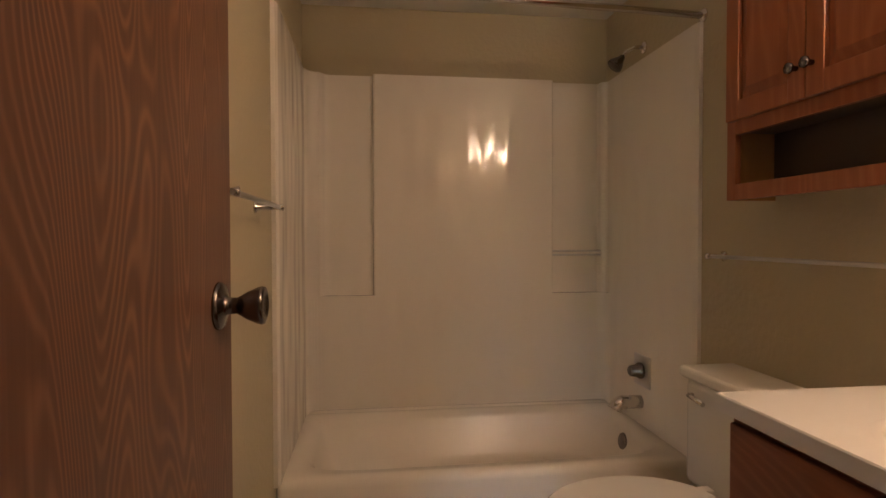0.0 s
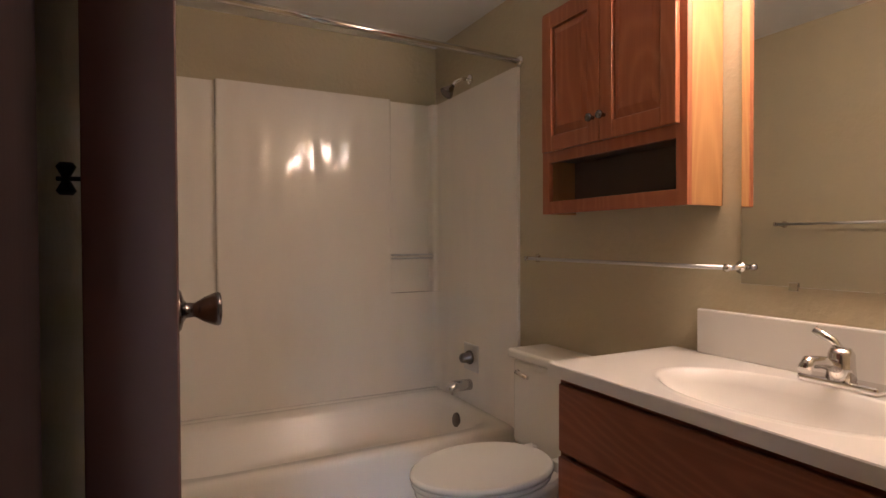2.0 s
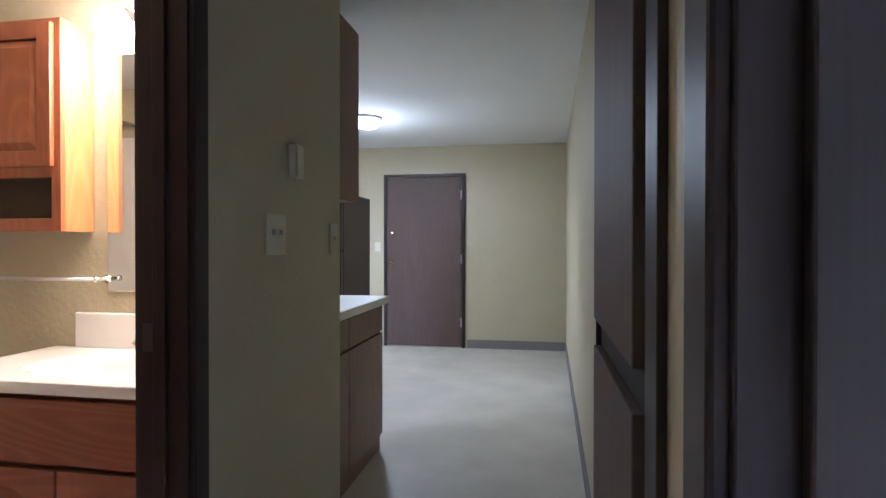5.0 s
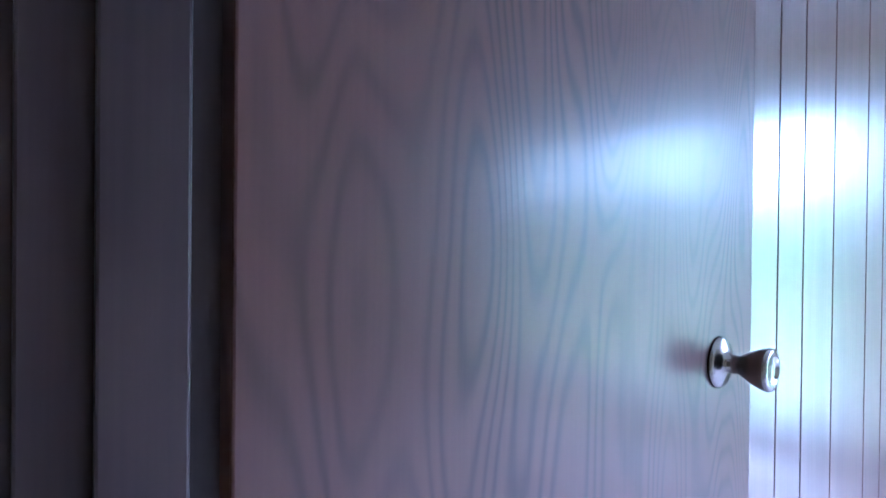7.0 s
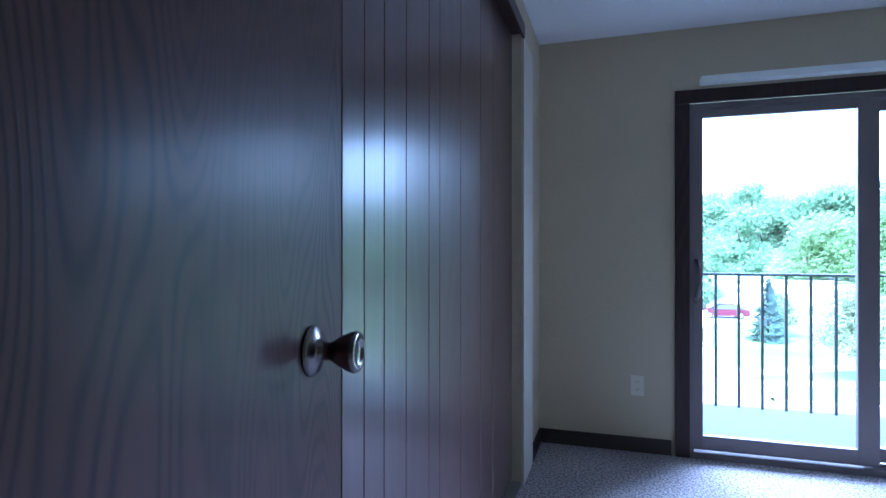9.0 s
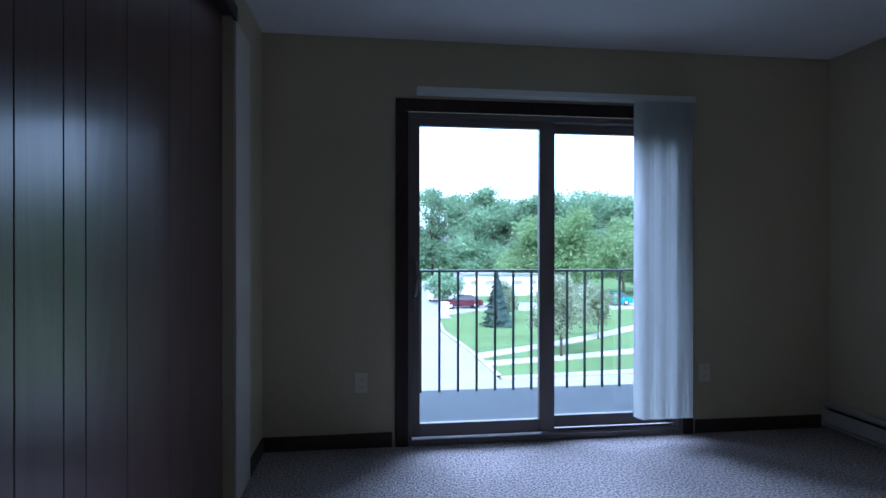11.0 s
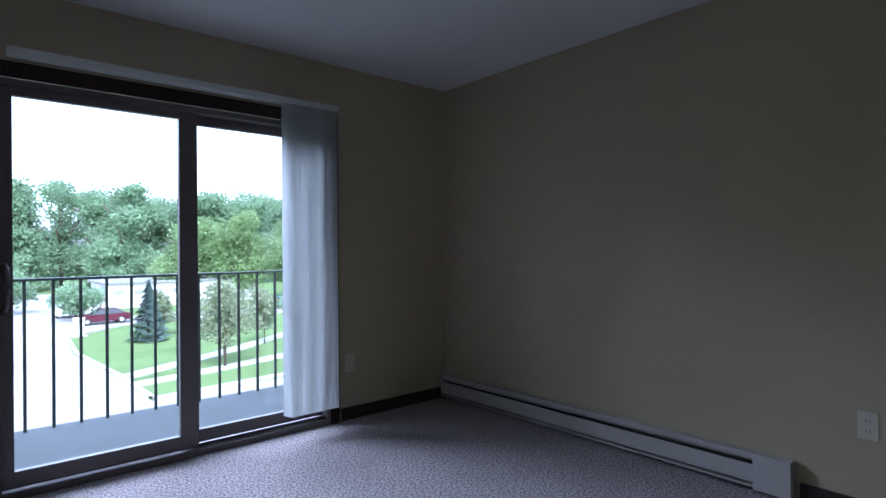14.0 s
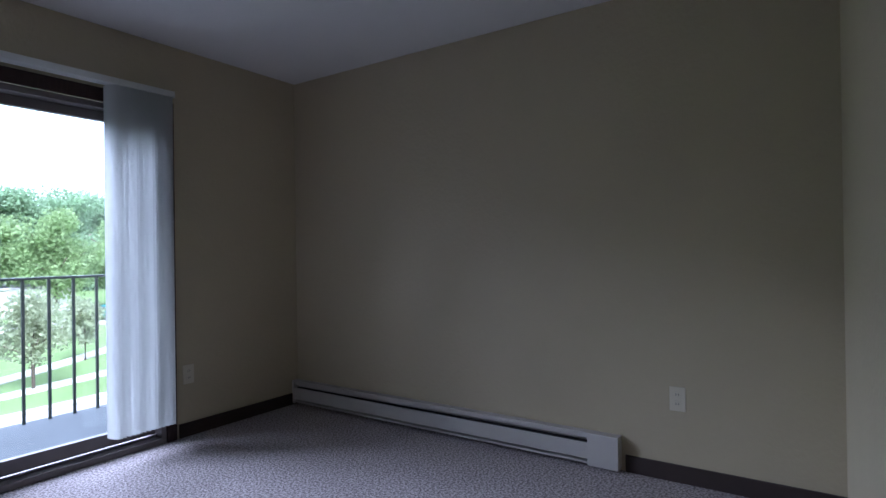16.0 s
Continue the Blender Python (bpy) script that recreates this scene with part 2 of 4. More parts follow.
LEAF_A = material("leaf_far", (0.27, 0.38, 0.24), 0.7, vary=0.35, scale=0.22, spec=0.2)
LEAF_B = material("leaf_bright", (0.26, 0.36, 0.17), 0.7, vary=0.4, scale=0.5, spec=0.2)
LEAF_C = material("leaf_spruce", (0.06, 0.095, 0.085), 0.8, vary=0.4, scale=1.5, spec=0.2)
LEAF_D = material("leaf_pale", (0.30, 0.34, 0.22), 0.7, vary=0.4, scale=1.0, spec=0.2)
for lm in (LEAF_A, LEAF_B, LEAF_D):
    ln, ll = lm.node_tree.nodes, lm.node_tree.links
    lt, lx = ln.new("ShaderNodeBsdfTranslucent"), ln.new("ShaderNodeMixShader")
    lx.inputs[0].default_value = 0.65
    ll.new(ln["Mix"].outputs["Result"], lt.inputs["Color"])
    ll.new(ln["Principled BSDF"].outputs[0], lx.inputs[1])
    ll.new(lt.outputs[0], lx.inputs[2])
    ll.new(lx.outputs[0], ln["Material Output"].inputs["Surface"])
BLDG = material("white_siding", (0.62, 0.61, 0.58), 0.8, vary=0.05)
ROOF = material("grey_shingle", (0.2, 0.2, 0.2), 0.9)
TYRE = material("tyre_rubber", (0.02, 0.02, 0.02), 0.8)
CARGLASS = material("car_glass", (0.03, 0.035, 0.04), 0.08)


# ---- building helpers ----
def boxes(*bs, bevel=0.0, seg=2):
    """One bmesh of boxes (x0, x1, y0, y1, z0, z1)."""
    bm = bmesh.new()
    for x0, x1, y0, y1, z0, z1 in bs:
        m = Matrix.LocRotScale(((x0 + x1) / 2, (y0 + y1) / 2, (z0 + z1) / 2), None, (abs(x1 - x0), abs(y1 - y0), abs(z1 - z0)))
        bmesh.ops.create_cube(bm, size=1, matrix=m)
    if bevel:
        bmesh.ops.bevel(bm, geom=bm.edges[:], offset=bevel, segments=seg, affect="EDGES", profile=0.5)
    return bm


def lathe(profile, at, axis, seg=28):
    """Turned solid from (radius, height) pairs, about axis through at."""
    bm = bmesh.new()
    rings = []
    for r, h in profile:
        rings.append([bm.verts.new((max(r, 1e-4) * math.cos(2 * math.pi * k / seg), max(r, 1e-4) * math.sin(2 * math.pi * k / seg), h)) for k in range(seg)])
    for a, b in zip(rings, rings[1:]):
        for k in range(seg):
            bm.faces.new((a[k], a[(k + 1) % seg], b[(k + 1) % seg], b[k]))
    bm.faces.new(rings[0][::-1])
    bm.faces.new(rings[-1])
    q = Vector(axis).to_track_quat("Z", "Y").to_matrix().to_4x4()
    bmesh.ops.transform(bm, matrix=Matrix.Translation(at) @ q, verts=bm.verts)
    for f in bm.faces:
        f.smooth = True
    return bm


def tube(points, r, seg=12):
    """Round bar along a line of points."""
    bm = bmesh.new()
    pts = [Vector(p) for p in points]
    rings = []
    for i, p in enumerate(pts):
        d = (pts[min(i + 1, len(pts) - 1)] - pts[max(i - 1, 0)]).normalized()
        q = d.to_track_quat("Z", "Y")
        rings.append([bm.verts.new(p + q @ Vector((r * math.cos(2 * math.pi * k / seg), r * math.sin(2 * math.pi * k / seg), 0))) for k in range(seg)])
    for a, b in zip(rings, rings[1:]):
        for k in range(seg):
            f = bm.faces.new((a[k], a[(k + 1) % seg], b[(k + 1) % seg], b[k]))
            f.smooth = True
    bm.faces.new(rings[0][::-1])
    bm.faces.new(rings[-1])
    return bm


def extrude_plan(points, z0, z1):
    bm = bmesh.new()
    lo = [bm.verts.new((x, y, z0)) for x, y in points]
    hi = [bm.verts.new((x, y, z1)) for x, y in points]
    n = len(points)
    bm.faces.new(lo[::-1])
    bm.faces.new(hi)
    for k in range(n):
        bm.faces.new((lo[k], lo[(k + 1) % n], hi[(k + 1) % n], hi[k]))
    bmesh.ops.recalc_face_normals(bm, faces=bm.faces)
    return bm


def solid(name, bm, mat, label="", category="", group="", kind=""):
    me = bpy.data.meshes.new(name)
    bm.to_mesh(me)
    bm.free()
    me.materials.append(mat)
    ob = new(name, me)
    return tagged(ob, label, category, group, kind)


def structure(name, bm, mat, label="", category=""):
    return solid(name, bm, mat, label, category or name.split("_")[0], "", "structure")


def thing(name, at, label, category, group="", kind=""):
    ob = new(name)
    ob.location = at
    ob.empty_display_size = 0.1
    return tagged(ob, label, category, group, kind)


def part(name, bm, mat, parent, label=""):
    ob = solid(name, bm, mat, label)
    ob.parent = parent
    if parent.type == "EMPTY":
        ob.matrix_parent_inverse = Matrix.Translation(-parent.location)
    return ob


def turned(bm, angle, at):
    bmesh.ops.rotate(bm, verts=bm.verts, cent=at, matrix=Matrix.Rotation(radians(angle), 3, "Z"))
    return bm


# ---- plan ----
BW, BE, BN = -0.79, 0.755, 2.76      # bathroom west, east, north
BC, CZ = 2.29, 2.40                   # ceilings
HS = -0.858                           # hall's south face
RN, RS, RW, RE = -0.953, -4.30, -4.21, -0.62   # bedroom
T = 0.115

# floors and ceilings
structure("floor_bathroom", boxes((BW - T, BE + T, 0.0575, BN + T, -0.12, 0.0)), LINO, "mottled beige sheet vinyl bathroom floor", "floor")
structure("floor_living", boxes((-2.1, 5.6, HS - 0.06, 0.0575, -0.12, 0.0), (BE + T, 5.6, 0.0575, 3.4, -0.12, 0.0), (0.0, 5.6, -1.3, HS - 0.06, -0.12, 0.0)), LINO, "mottled pale beige sheet vinyl floor", "floor")
structure("floor_bedroom", boxes((RW - T, 0.2, RS - 0.05, HS - 0.06, -0.12, 0.0)), CARPET, "grey mauve speckled cut-pile bedroom carpet", "floor")
structure("ceiling_bathroom", boxes((BW - T, BE + T, 0.002, BN + T, BC, BC + 0.09)), CEIL, "white textured bathroom ceiling", "ceiling")
structure("ceiling_living", boxes((-2.1, 5.6, -1.3, 0.0, CZ, CZ + 0.12), (BE + T, 5.6, 0.0, 3.4, CZ, CZ + 0.12)), CEIL, "white textured living room ceiling", "ceiling")
structure("ceiling_bedroom", boxes((RW - T, 0.2, RS - T, HS - 0.002, CZ + 0.002, CZ + 0.12)), CEIL, "white textured bedroom ceiling", "ceiling")

# bathroom walls
DW, DE = -0.735, 0.005                  # bathroom door opening
structure("wall_bathroom_south", boxes((-2.1, DW - 0.018, 0, T, 0, CZ), (DE + 0.018, 0.93, 0, T, 0, CZ), (DW - 0.018, DE + 0.018, 0, T, 2.05, CZ)), PAINT, "olive beige textured painted wall with doorway", "wall")
structure("wall_bathroom_west", boxes((BW - T, BW, T, BN + T, 0, CZ)), PAINT, "olive beige painted bathroom wall", "wall")
structure("wall_bathroom_north", boxes((BW, BE, BN, BN + T, 0, CZ)), PAINT, "olive beige painted wall above the tub", "wall")
structure("wall_bathroom_east", boxes((BE, 0.93, T, BN + T, 0, CZ)), PAINT, "olive beige painted bathroom wall", "wall")
# hall, kitchen and living walls
structure("wall_hall_west", boxes((-2.2, -2.1, RN, T, 0, CZ)), PAINT, "olive beige painted hall end wall", "wall")
structure("wall_living_east", boxes((5.42, 5.54, -1.3, 3.4, 0, CZ)), PAINT, "pale olive painted wall with the entry door", "wall")
structure("wall_living_south", extrude_plan([(-0.10, -0.951), (5.42, -1.048), (5.42, -1.3), (-0.10, -1.3)], 0, CZ), PAINT, "pale olive painted long wall", "wall")
structure("wall_kitchen_north", boxes((0.93, 5.42, 3.3, 3.42, 0, CZ)), PAINT, "olive beige painted kitchen wall", "wall")
# bedroom walls
OW, OE = -1.50, -0.745                 # bedroom door opening
structure("wall_bedroom_north", boxes((RW - T, OW - 0.018, RN, HS, 0, CZ), (OE + 0.018, -0.10, RN, HS, 0, CZ), (OW - 0.018, OE + 0.018, RN, HS, 2.05, CZ)), PAINT, "olive beige painted wall with bedroom doorway", "wall")
structure("wall_bedroom_west", boxes((RW - T, RW, RS - T, RN, 0, CZ)), PAINT, "olive beige painted bedroom wall", "wall")
PX0, PX1, PZ = -3.25, -1.38, 2.05     # patio door opening
structure("wall_bedroom_south", boxes((RW, PX0 + 0.05, RS - 0.16, RS, -0.1, CZ), (PX1 - 0.05, 0.2, RS - 0.16, RS, -0.1, CZ), (PX0 + 0.05, PX1 - 0.05, RS - 0.16, RS, PZ - 0.04, CZ)), PAINT, "olive beige painted wall with the patio door", "wall")
CY = -3.64                            # closet's far end
structure("wall_closet", boxes((RE, RE + 0.1, RS, CY, 0, CZ), (RE, RE + 0.1, CY, RN, 2.27, CZ)), PAINT, "cream painted closet wall and header", "wall")
structure("wall_closet_back", boxes((0.1, 0.2, RS, RN - 0.35, 0, CZ)), PAINT, "closet back wall", "wall")
structure("exterior_wall", boxes((RW - 8, PX0 + 0.05, RS - 0.24, RS - 0.165, -5.4, 4), (PX1 - 0.05, 9, RS - 0.24, RS - 0.165, -5.4, 4), (PX0 + 0.05, PX1 - 0.05, RS - 0.24, RS - 0.165, PZ - 0.04, 4), (PX0 + 0.05, PX1 - 0.05, RS - 0.24, RS - 0.165, -5.4, -0.14)), EXTWALL, "tan siding of the apartment block", "wall")
structure("baseboard_bedroom", boxes((RW, PX0 - 0.02, RS, RS + 0.012, 0, 0.085), (PX1 + 0.02, RE, RS, RS + 0.012, 0, 0.085), (RE - 0.012, RE, RS + 0.012, CY - 0.30, 0, 0.085), (RW, RW + 0.012, -1.86, RN, 0, 0.085), (RW + 0.012, OW - 0.08, RN - 0.012, RN, 0, 0.085), bevel=0.003), BASE, "dark brown bedroom baseboard", "baseboard")
structure("baseboard_living", boxes((5.408, 5.42, -1.04, 0.10, 0, 0.10), (5.408, 5.42, 1.14, 3.2, 0, 0.10)), GREYBASE, "grey vinyl cove base", "baseboard")
structure("baseboard_long_wall", extrude_plan([(-0.08, -0.940), (5.40, -1.036), (5.40, -1.047), (-0.08, -0.951)], 0, 0.10), GREYBASE, "grey vinyl cove base", "baseboard")

structure("closet_trim", boxes((RE - 0.014, RE - 0.0005, CY - 0.29, CY + 0.0, 0.0, 2.199), bevel=0.003), CREAM, "cream painted trim board at the closet end", "trim")


# ---- doors ----
def casing_set(name, x0, x1, ya, yb, label, west=0.06):
    """Jamb, stop and casings round an opening x0..x1 in a wall with faces ya (south) and yb (north)."""
    t = thing(name, (x0, (ya + yb) / 2, 0), label, "door frame", kind="structure")
    for a, b in ((x0 - 0.018, x0), (x1, x1 + 0.018)):
        part("jamb", boxes((a, b, ya - 0.004, yb + 0.004, 0.002, 2.048), bevel=0.002), JAMB, t)
    part("head_jamb", boxes((x0 - 0.018, x1 + 0.018, ya - 0.004, yb + 0.004, 2.03, 2.048), bevel=0.002), JAMB, t)
    for y0, y1 in ((ya - 0.016, ya), (yb, yb + 0.016)):
        for a, b in ((x0 - west, x0 - 0.006), (x1 + 0.006, x1 + 0.06)):
            part("casing", boxes((a, b, y0, y1, 0.002, 2.036), bevel=0.004), JAMB, t)
        part("head_casing", boxes((x0 - 0.06, x1 + 0.06, y0, y1, 2.037, 2.095), bevel=0.004), JAMB, t)
    return t


def door_knob(parent, at, axis, mat, big=1.0):
    """Rose, neck and flared knob, pointing along axis."""
    k = part("knob", lathe([(0.034, 0.0), (0.034, 0.003), (0.030, 0.007), (0.018, 0.010), (0.0125, 0.014), (0.0115, 0.026), (0.015, 0.032), (0.020, 0.040), (0.026, 0.054), (0.0275, 0.060), (0.026, 0.064), (0.017, 0.066), (0.015, 0.063), (0.008, 0.0625)], at, axis), mat, parent, "aged nickel flared door knob")
    return k


# bathroom door, standing open into the bathroom
frame_bath = casing_set("door_frame_1", DW, DE, 0.0, T, "dark stained wood frame of the bathroom door", 0.072)
part("door_stop", boxes((DE - 0.01, DE, 0.045, 0.075, 0.002, 2.03), bevel=0.002), JAMB, frame_bath)
part("strike_plate", boxes((DE - 0.002, DE + 0.001, 0.08, 0.105, 0.99, 1.05), bevel=0.0006), BLACK, frame_bath, "dull metal strike plate")
HB = (-0.7215, T + 0.012, 0)
bath_door = thing("door_1", HB, "brown oak veneer bathroom door standing open", "door", kind="structure")
A_B = 88.7
LEN = 0.76
part("leaf", turned(boxes((HB[0], HB[0] + LEN, HB[1] - 0.035, HB[1] + 0.001, 0.012, 2.025), bevel=0.002), A_B, HB), DOOR_B, bath_door)
part("edge_band", turned(boxes((HB[0] - 0.0015, HB[0] + 0.001, HB[1] - 0.0345, HB[1] + 0.0005, 0.013, 2.024), bevel=0.0005), A_B, HB), EDGE, bath_door, "plain brown stained edge")


def on_leaf(hinge, angle, u, v, z):
    a = radians(angle)
    return (hinge[0] + u * math.cos(a) - v * math.sin(a), hinge[1] + u * math.sin(a) + v * math.cos(a), z)


def leaf_dir(angle, v):
    a = radians(angle)
    return (-v * math.sin(a), v * math.cos(a), 0)


door_knob(bath_door, on_leaf(HB, A_B, LEN - 0.065, -0.035, 1.065), leaf_dir(A_B, -1), STEEL)
door_knob(bath_door, on_leaf(HB, A_B, LEN - 0.065, 0.0, 1.065), leaf_dir(A_B, 1), STEEL)
for z in (0.24, 1.80):
    part("hinge", turned(boxes((HB[0] - 0.004, HB[0] - 0.0005, HB[1] - 0.007, HB[1] - 0.002, z, z + 0.06), bevel=0.0006), A_B, HB), RAIL, bath_door, "black metal hinge")
pin = part("hinge_stop", tube([(-0.722, 0.183, 1.206), (-0.7385, 0.188, 1.206)], 0.0012, 8), RAIL, bath_door, "black hinge-pin stop")
part("bumper", lathe([(0.003, -0.008), (0.0045, -0.006), (0.0022, -0.0015), (0.002, 0.0), (0.0022, 0.0015), (0.0045, 0.006), (0.003, 0.008)], (-0.7345, 0.187, 1.206), (0, 0, 1), 12), RAIL, pin)

# bedroom door, open into the bedroom against the closet
frame_bed = casing_set("door_frame_2", OW, OE, RN, HS, "dark stained wood frame of the bedroom door")
part("door_stop", boxes((OE - 0.012, OE, HS - 0.075, HS - 0.03, 0.002, 2.03), bevel=0.002), JAMB, frame_bed)
part("door_stop", boxes((OW, OW + 0.012, HS - 0.075, HS - 0.03, 0.002, 2.03), bevel=0.002), JAMB, frame_bed)
HR = (-0.764, -0.953, 0)
A_R = -82.9
bed_door = thing("door_2", HR, "dark brown oak veneer bedroom door standing open", "door", kind="structure")
part("leaf", turned(boxes((HR[0], HR[0] + 0.74, HR[1], HR[1] + 0.035, 0.012, 2.025), bevel=0.002), A_R, HR), DOOR_R, bed_door)
door_knob(bed_door, on_leaf(HR, A_R, 0.632, 0.0, 1.023), leaf_dir(A_R, -1), STEEL)
for z in (0.18, 1.76):
    part("hinge", lathe([(0.006, 0), (0.006, 0.09)], (HR[0] - 0.002, HR[1] + 0.012, z), (0, 0, 1), 10), STEEL, bed_door)

# entry door in the far wall
entry = thing("door_3", (5.42, 0.62, 0), "brown flush wood entry door, closed", "door", kind="structure")
part("leaf", boxes((5.395, 5.418, 0.165, 1.072, 0.012, 2.03), bevel=0.003), DOOR_E, entry)
for y0, y1 in ((0.122, 0.160), (1.077, 1.115)):
    part("casing", boxes((5.385, 5.419, y0, y1, 0.0, 2.034), bevel=0.003), JAMB, entry)
part("head_casing", boxes((5.385, 5.419, 0.122, 1.115, 2.035, 2.07), bevel=0.003), JAMB, entry)
part("knob", lathe([(0.03, 0), (0.03, 0.006), (0.012, 0.012), (0.012, 0.03), (0.026, 0.045), (0.024, 0.062), (0.01, 0.066)], (5.395, 1.01, 1.0), (-1, 0, 0), 18), BRASS, entry, "satin brass knob")
part("deadbolt", lathe([(0.03, 0), (0.03, 0.012), (0.02, 0.02), (0.004, 0.022)], (5.395, 1.01, 1.36), (-1, 0, 0), 18), BRASS, entry, "satin brass deadbolt")
for z in (0.25, 1.0, 1.76):
    part("hinge", boxes((5.386, 5.397, 0.150, 0.176, z, z + 0.11), bevel=0.002), ALUM, entry)


# ---- bathroom things ----
def tub_and_surround():
    t = thing("bathtub", (0, 2.3, 0), "cream white fibreglass tub with moulded wall surround", "bathtub")
    y0, rim = 1.925, 0.325
    # tub with a hollow basin
    bm = bmesh.new()
    n = 40
    loops = []

    def loop(cx, cy, rx, ry, p, z):
        vs = []
        for k in range(n):
            a = 2 * math.pi * k / n
            c, s = math.cos(a), math.sin(a)
            vs.append(bm.verts.new((cx + rx * math.copysign(abs(c) ** (2 / p), c), cy + ry * math.copysign(abs(s) ** (2 / p), s), z)))
        return vs

    cx, cy = (BW + BE) / 2, (y0 + 2.70) / 2
    rx, ry = (BE - BW) / 2 - 0.004, (2.70 - y0) / 2
    loops = [loop(cx, cy, rx, ry, 40, 0.002), loop(cx, cy, rx, ry, 40, rim - 0.03), loop(cx, cy, rx - 0.006, ry - 0.006, 30, rim - 0.008), loop(cx, cy, rx - 0.02, ry - 0.02, 20, rim),
             loop(cx, cy, rx - 0.075, ry - 0.075, 7, rim - 0.002), loop(cx, cy, rx - 0.10, ry - 0.095, 6, rim - 0.03), loop(cx, cy, rx - 0.16, ry - 0.14, 5, 0.14), loop(cx, cy, rx - 0.24, ry - 0.2, 4, 0.085)]
    for a, b in zip(loops, loops[1:]):
        for k in range(n):
            f = bm.faces.new((a[k], a[(k + 1) % n], b[(k + 1) % n], b[k]))
            f.smooth = True
    bm.faces.new(loops[-1])
    part("tub", bm, TUB, t)
    # one moulded shell: lower field, then proud middle, recessed columns and corner posts
    zt, zs, yf, yr = 1.95, 0.88, 2.70, 2.742
    lx0, rx1 = BW + 0.022, BE - 0.022

    def rounded(corners):
        out = []
        for k, (x, y, r) in enumerate(corners):
            p = Vector((x, y))
            if not r:
                out.append((x, y))
                continue
            a = p + (Vector(corners[k - 1][:2]) - p).normalized() * r
            b = p + (Vector(corners[k + 1][:2]) - p).normalized() * r
            for q in range(9):
                f = q / 8
                out.append(tuple(a * (1 - f) ** 2 + p * 2 * f * (1 - f) + b * f * f))
        return out

    rim_line = [(BE - 0.001, y0 - 0.015, 0), (BE - 0.001, 2.757, 0), (BW + 0.001, 2.757, 0), (BW + 0.001, y0 - 0.015, 0)]
    low = [(lx0 - 0.006, y0 - 0.015, 0), (lx0, y0 + 0.01, 0.008), (lx0, yf, 0.07), (rx1, yf, 0.06), (rx1, y0 + 0.01, 0.008), (rx1 + 0.006, y0 - 0.015, 0)]
    high = [(lx0 - 0.006, y0 - 0.015, 0), (lx0, y0 + 0.01, 0.008), (lx0, 2.66, 0.03), (BW + 0.055, yf, 0.03), (-0.70, yf, 0.022), (-0.675, yr, 0.022), (-0.452, yr, 0.010), (-0.448, yf, 0.012),
            (0.448, yf, 0.012), (0.456, yr, 0.012), (0.70, yr, 0.012), (0.705, yf, 0.015), (rx1, yf, 0.02), (rx1, y0 + 0.01, 0.008), (rx1 + 0.006, y0 - 0.015, 0)]
    part("lower_surround", extrude_plan(rounded(low + rim_line), rim - 0.01, zs), FIBRE, t)
    part("upper_surround", extrude_plan(rounded(high + rim_line), zs, zt), FIBRE, t)
    part("ledge", tube([(lx0, 2.69, rim - 0.02), (rx1, 2.69, rim - 0.02)], 0.028, 16), FIBRE, t)
    part("towel_bar", tube([(0.452, 2.712, 1.093), (0.708, 2.712, 1.093)], 0.005), ALUM, t, "thin metal grab bar")
    part("towel_bar", tube([(0.452, 2.712, 1.073), (0.708, 2.712, 1.073)], 0.005), ALUM, t, "thin metal grab bar")
    part("spout", tube([(BE - 0.02, 2.33, 0.425), (BE - 0.11, 2.33, 0.427), (BE - 0.135, 2.33, 0.415), (BE - 0.145, 2.33, 0.395)], 0.029, 16), CHROME, t, "chrome tub spout")
    v = part("valve_plate", boxes((BE - 0.03, BE - 0.021, 2.24, 2.38, 0.50, 0.64), bevel=0.0044, seg=3), ALUM, t, "dull metal valve plate")
    part("valve_handle", lathe([(0.036, 0), (0.036, 0.012), (0.028, 0.02), (0.024, 0.05), (0.018, 0.056)], (BE - 0.03, 2.312, 0.57), (-1, 0, 0), 20), STEEL, v)
    part("overflow_plate", lathe([(0.038, 0), (0.036, 0.006), (0.03, 0.01), (0.004, 0.011)], (BE - 0.118, 2.30, 0.262), (-1, 0, 0.12), 20), STEEL, t)
    return t


tub_and_surround()
rod = thing("shower_rod", (0, 1.912, 1.975), "chrome shower curtain rod across the tub", "shower rod")
part("bar", tube([(BW + 0.012, 1.912, 2.02), (BE - 0.012, 1.912, 1.975)], 0.0125, 16), CHROME, rod)
part("flange", lathe([(0.026, 0), (0.026, 0.004), (0.016, 0.012)], (BW, 1.912, 2.02), (1, 0, 0), 18), CHROME, rod)
part("flange", lathe([(0.026, 0), (0.026, 0.004), (0.016, 0.012)], (BE, 1.912, 1.975), (-1, 0, 0), 18), CHROME, rod)
shower = thing("shower", (BE, 2.36, 2.01), "chrome shower head on a bent arm", "shower")
part("arm", tube([(BE, 2.36, 2.01), (BE - 0.04, 2.36, 2.01), (BE - 0.08, 2.365, 1.99), (BE - 0.10, 2.37, 1.965)], 0.009), CHROME, shower)
part("escutcheon", lathe([(0.028, 0), (0.024, 0.006), (0.01, 0.012)], (BE, 2.36, 2.01), (-1, 0, 0), 18), CHROME, shower)
part("head", lathe([(0.012, 0), (0.016, 0.015), (0.034, 0.045), (0.036, 0.06), (0.030, 0.064), (0.002, 0.062)], (BE - 0.095, 2.369, 1.969), (-0.62, 0.05, -0.7), 22), STEEL, shower)


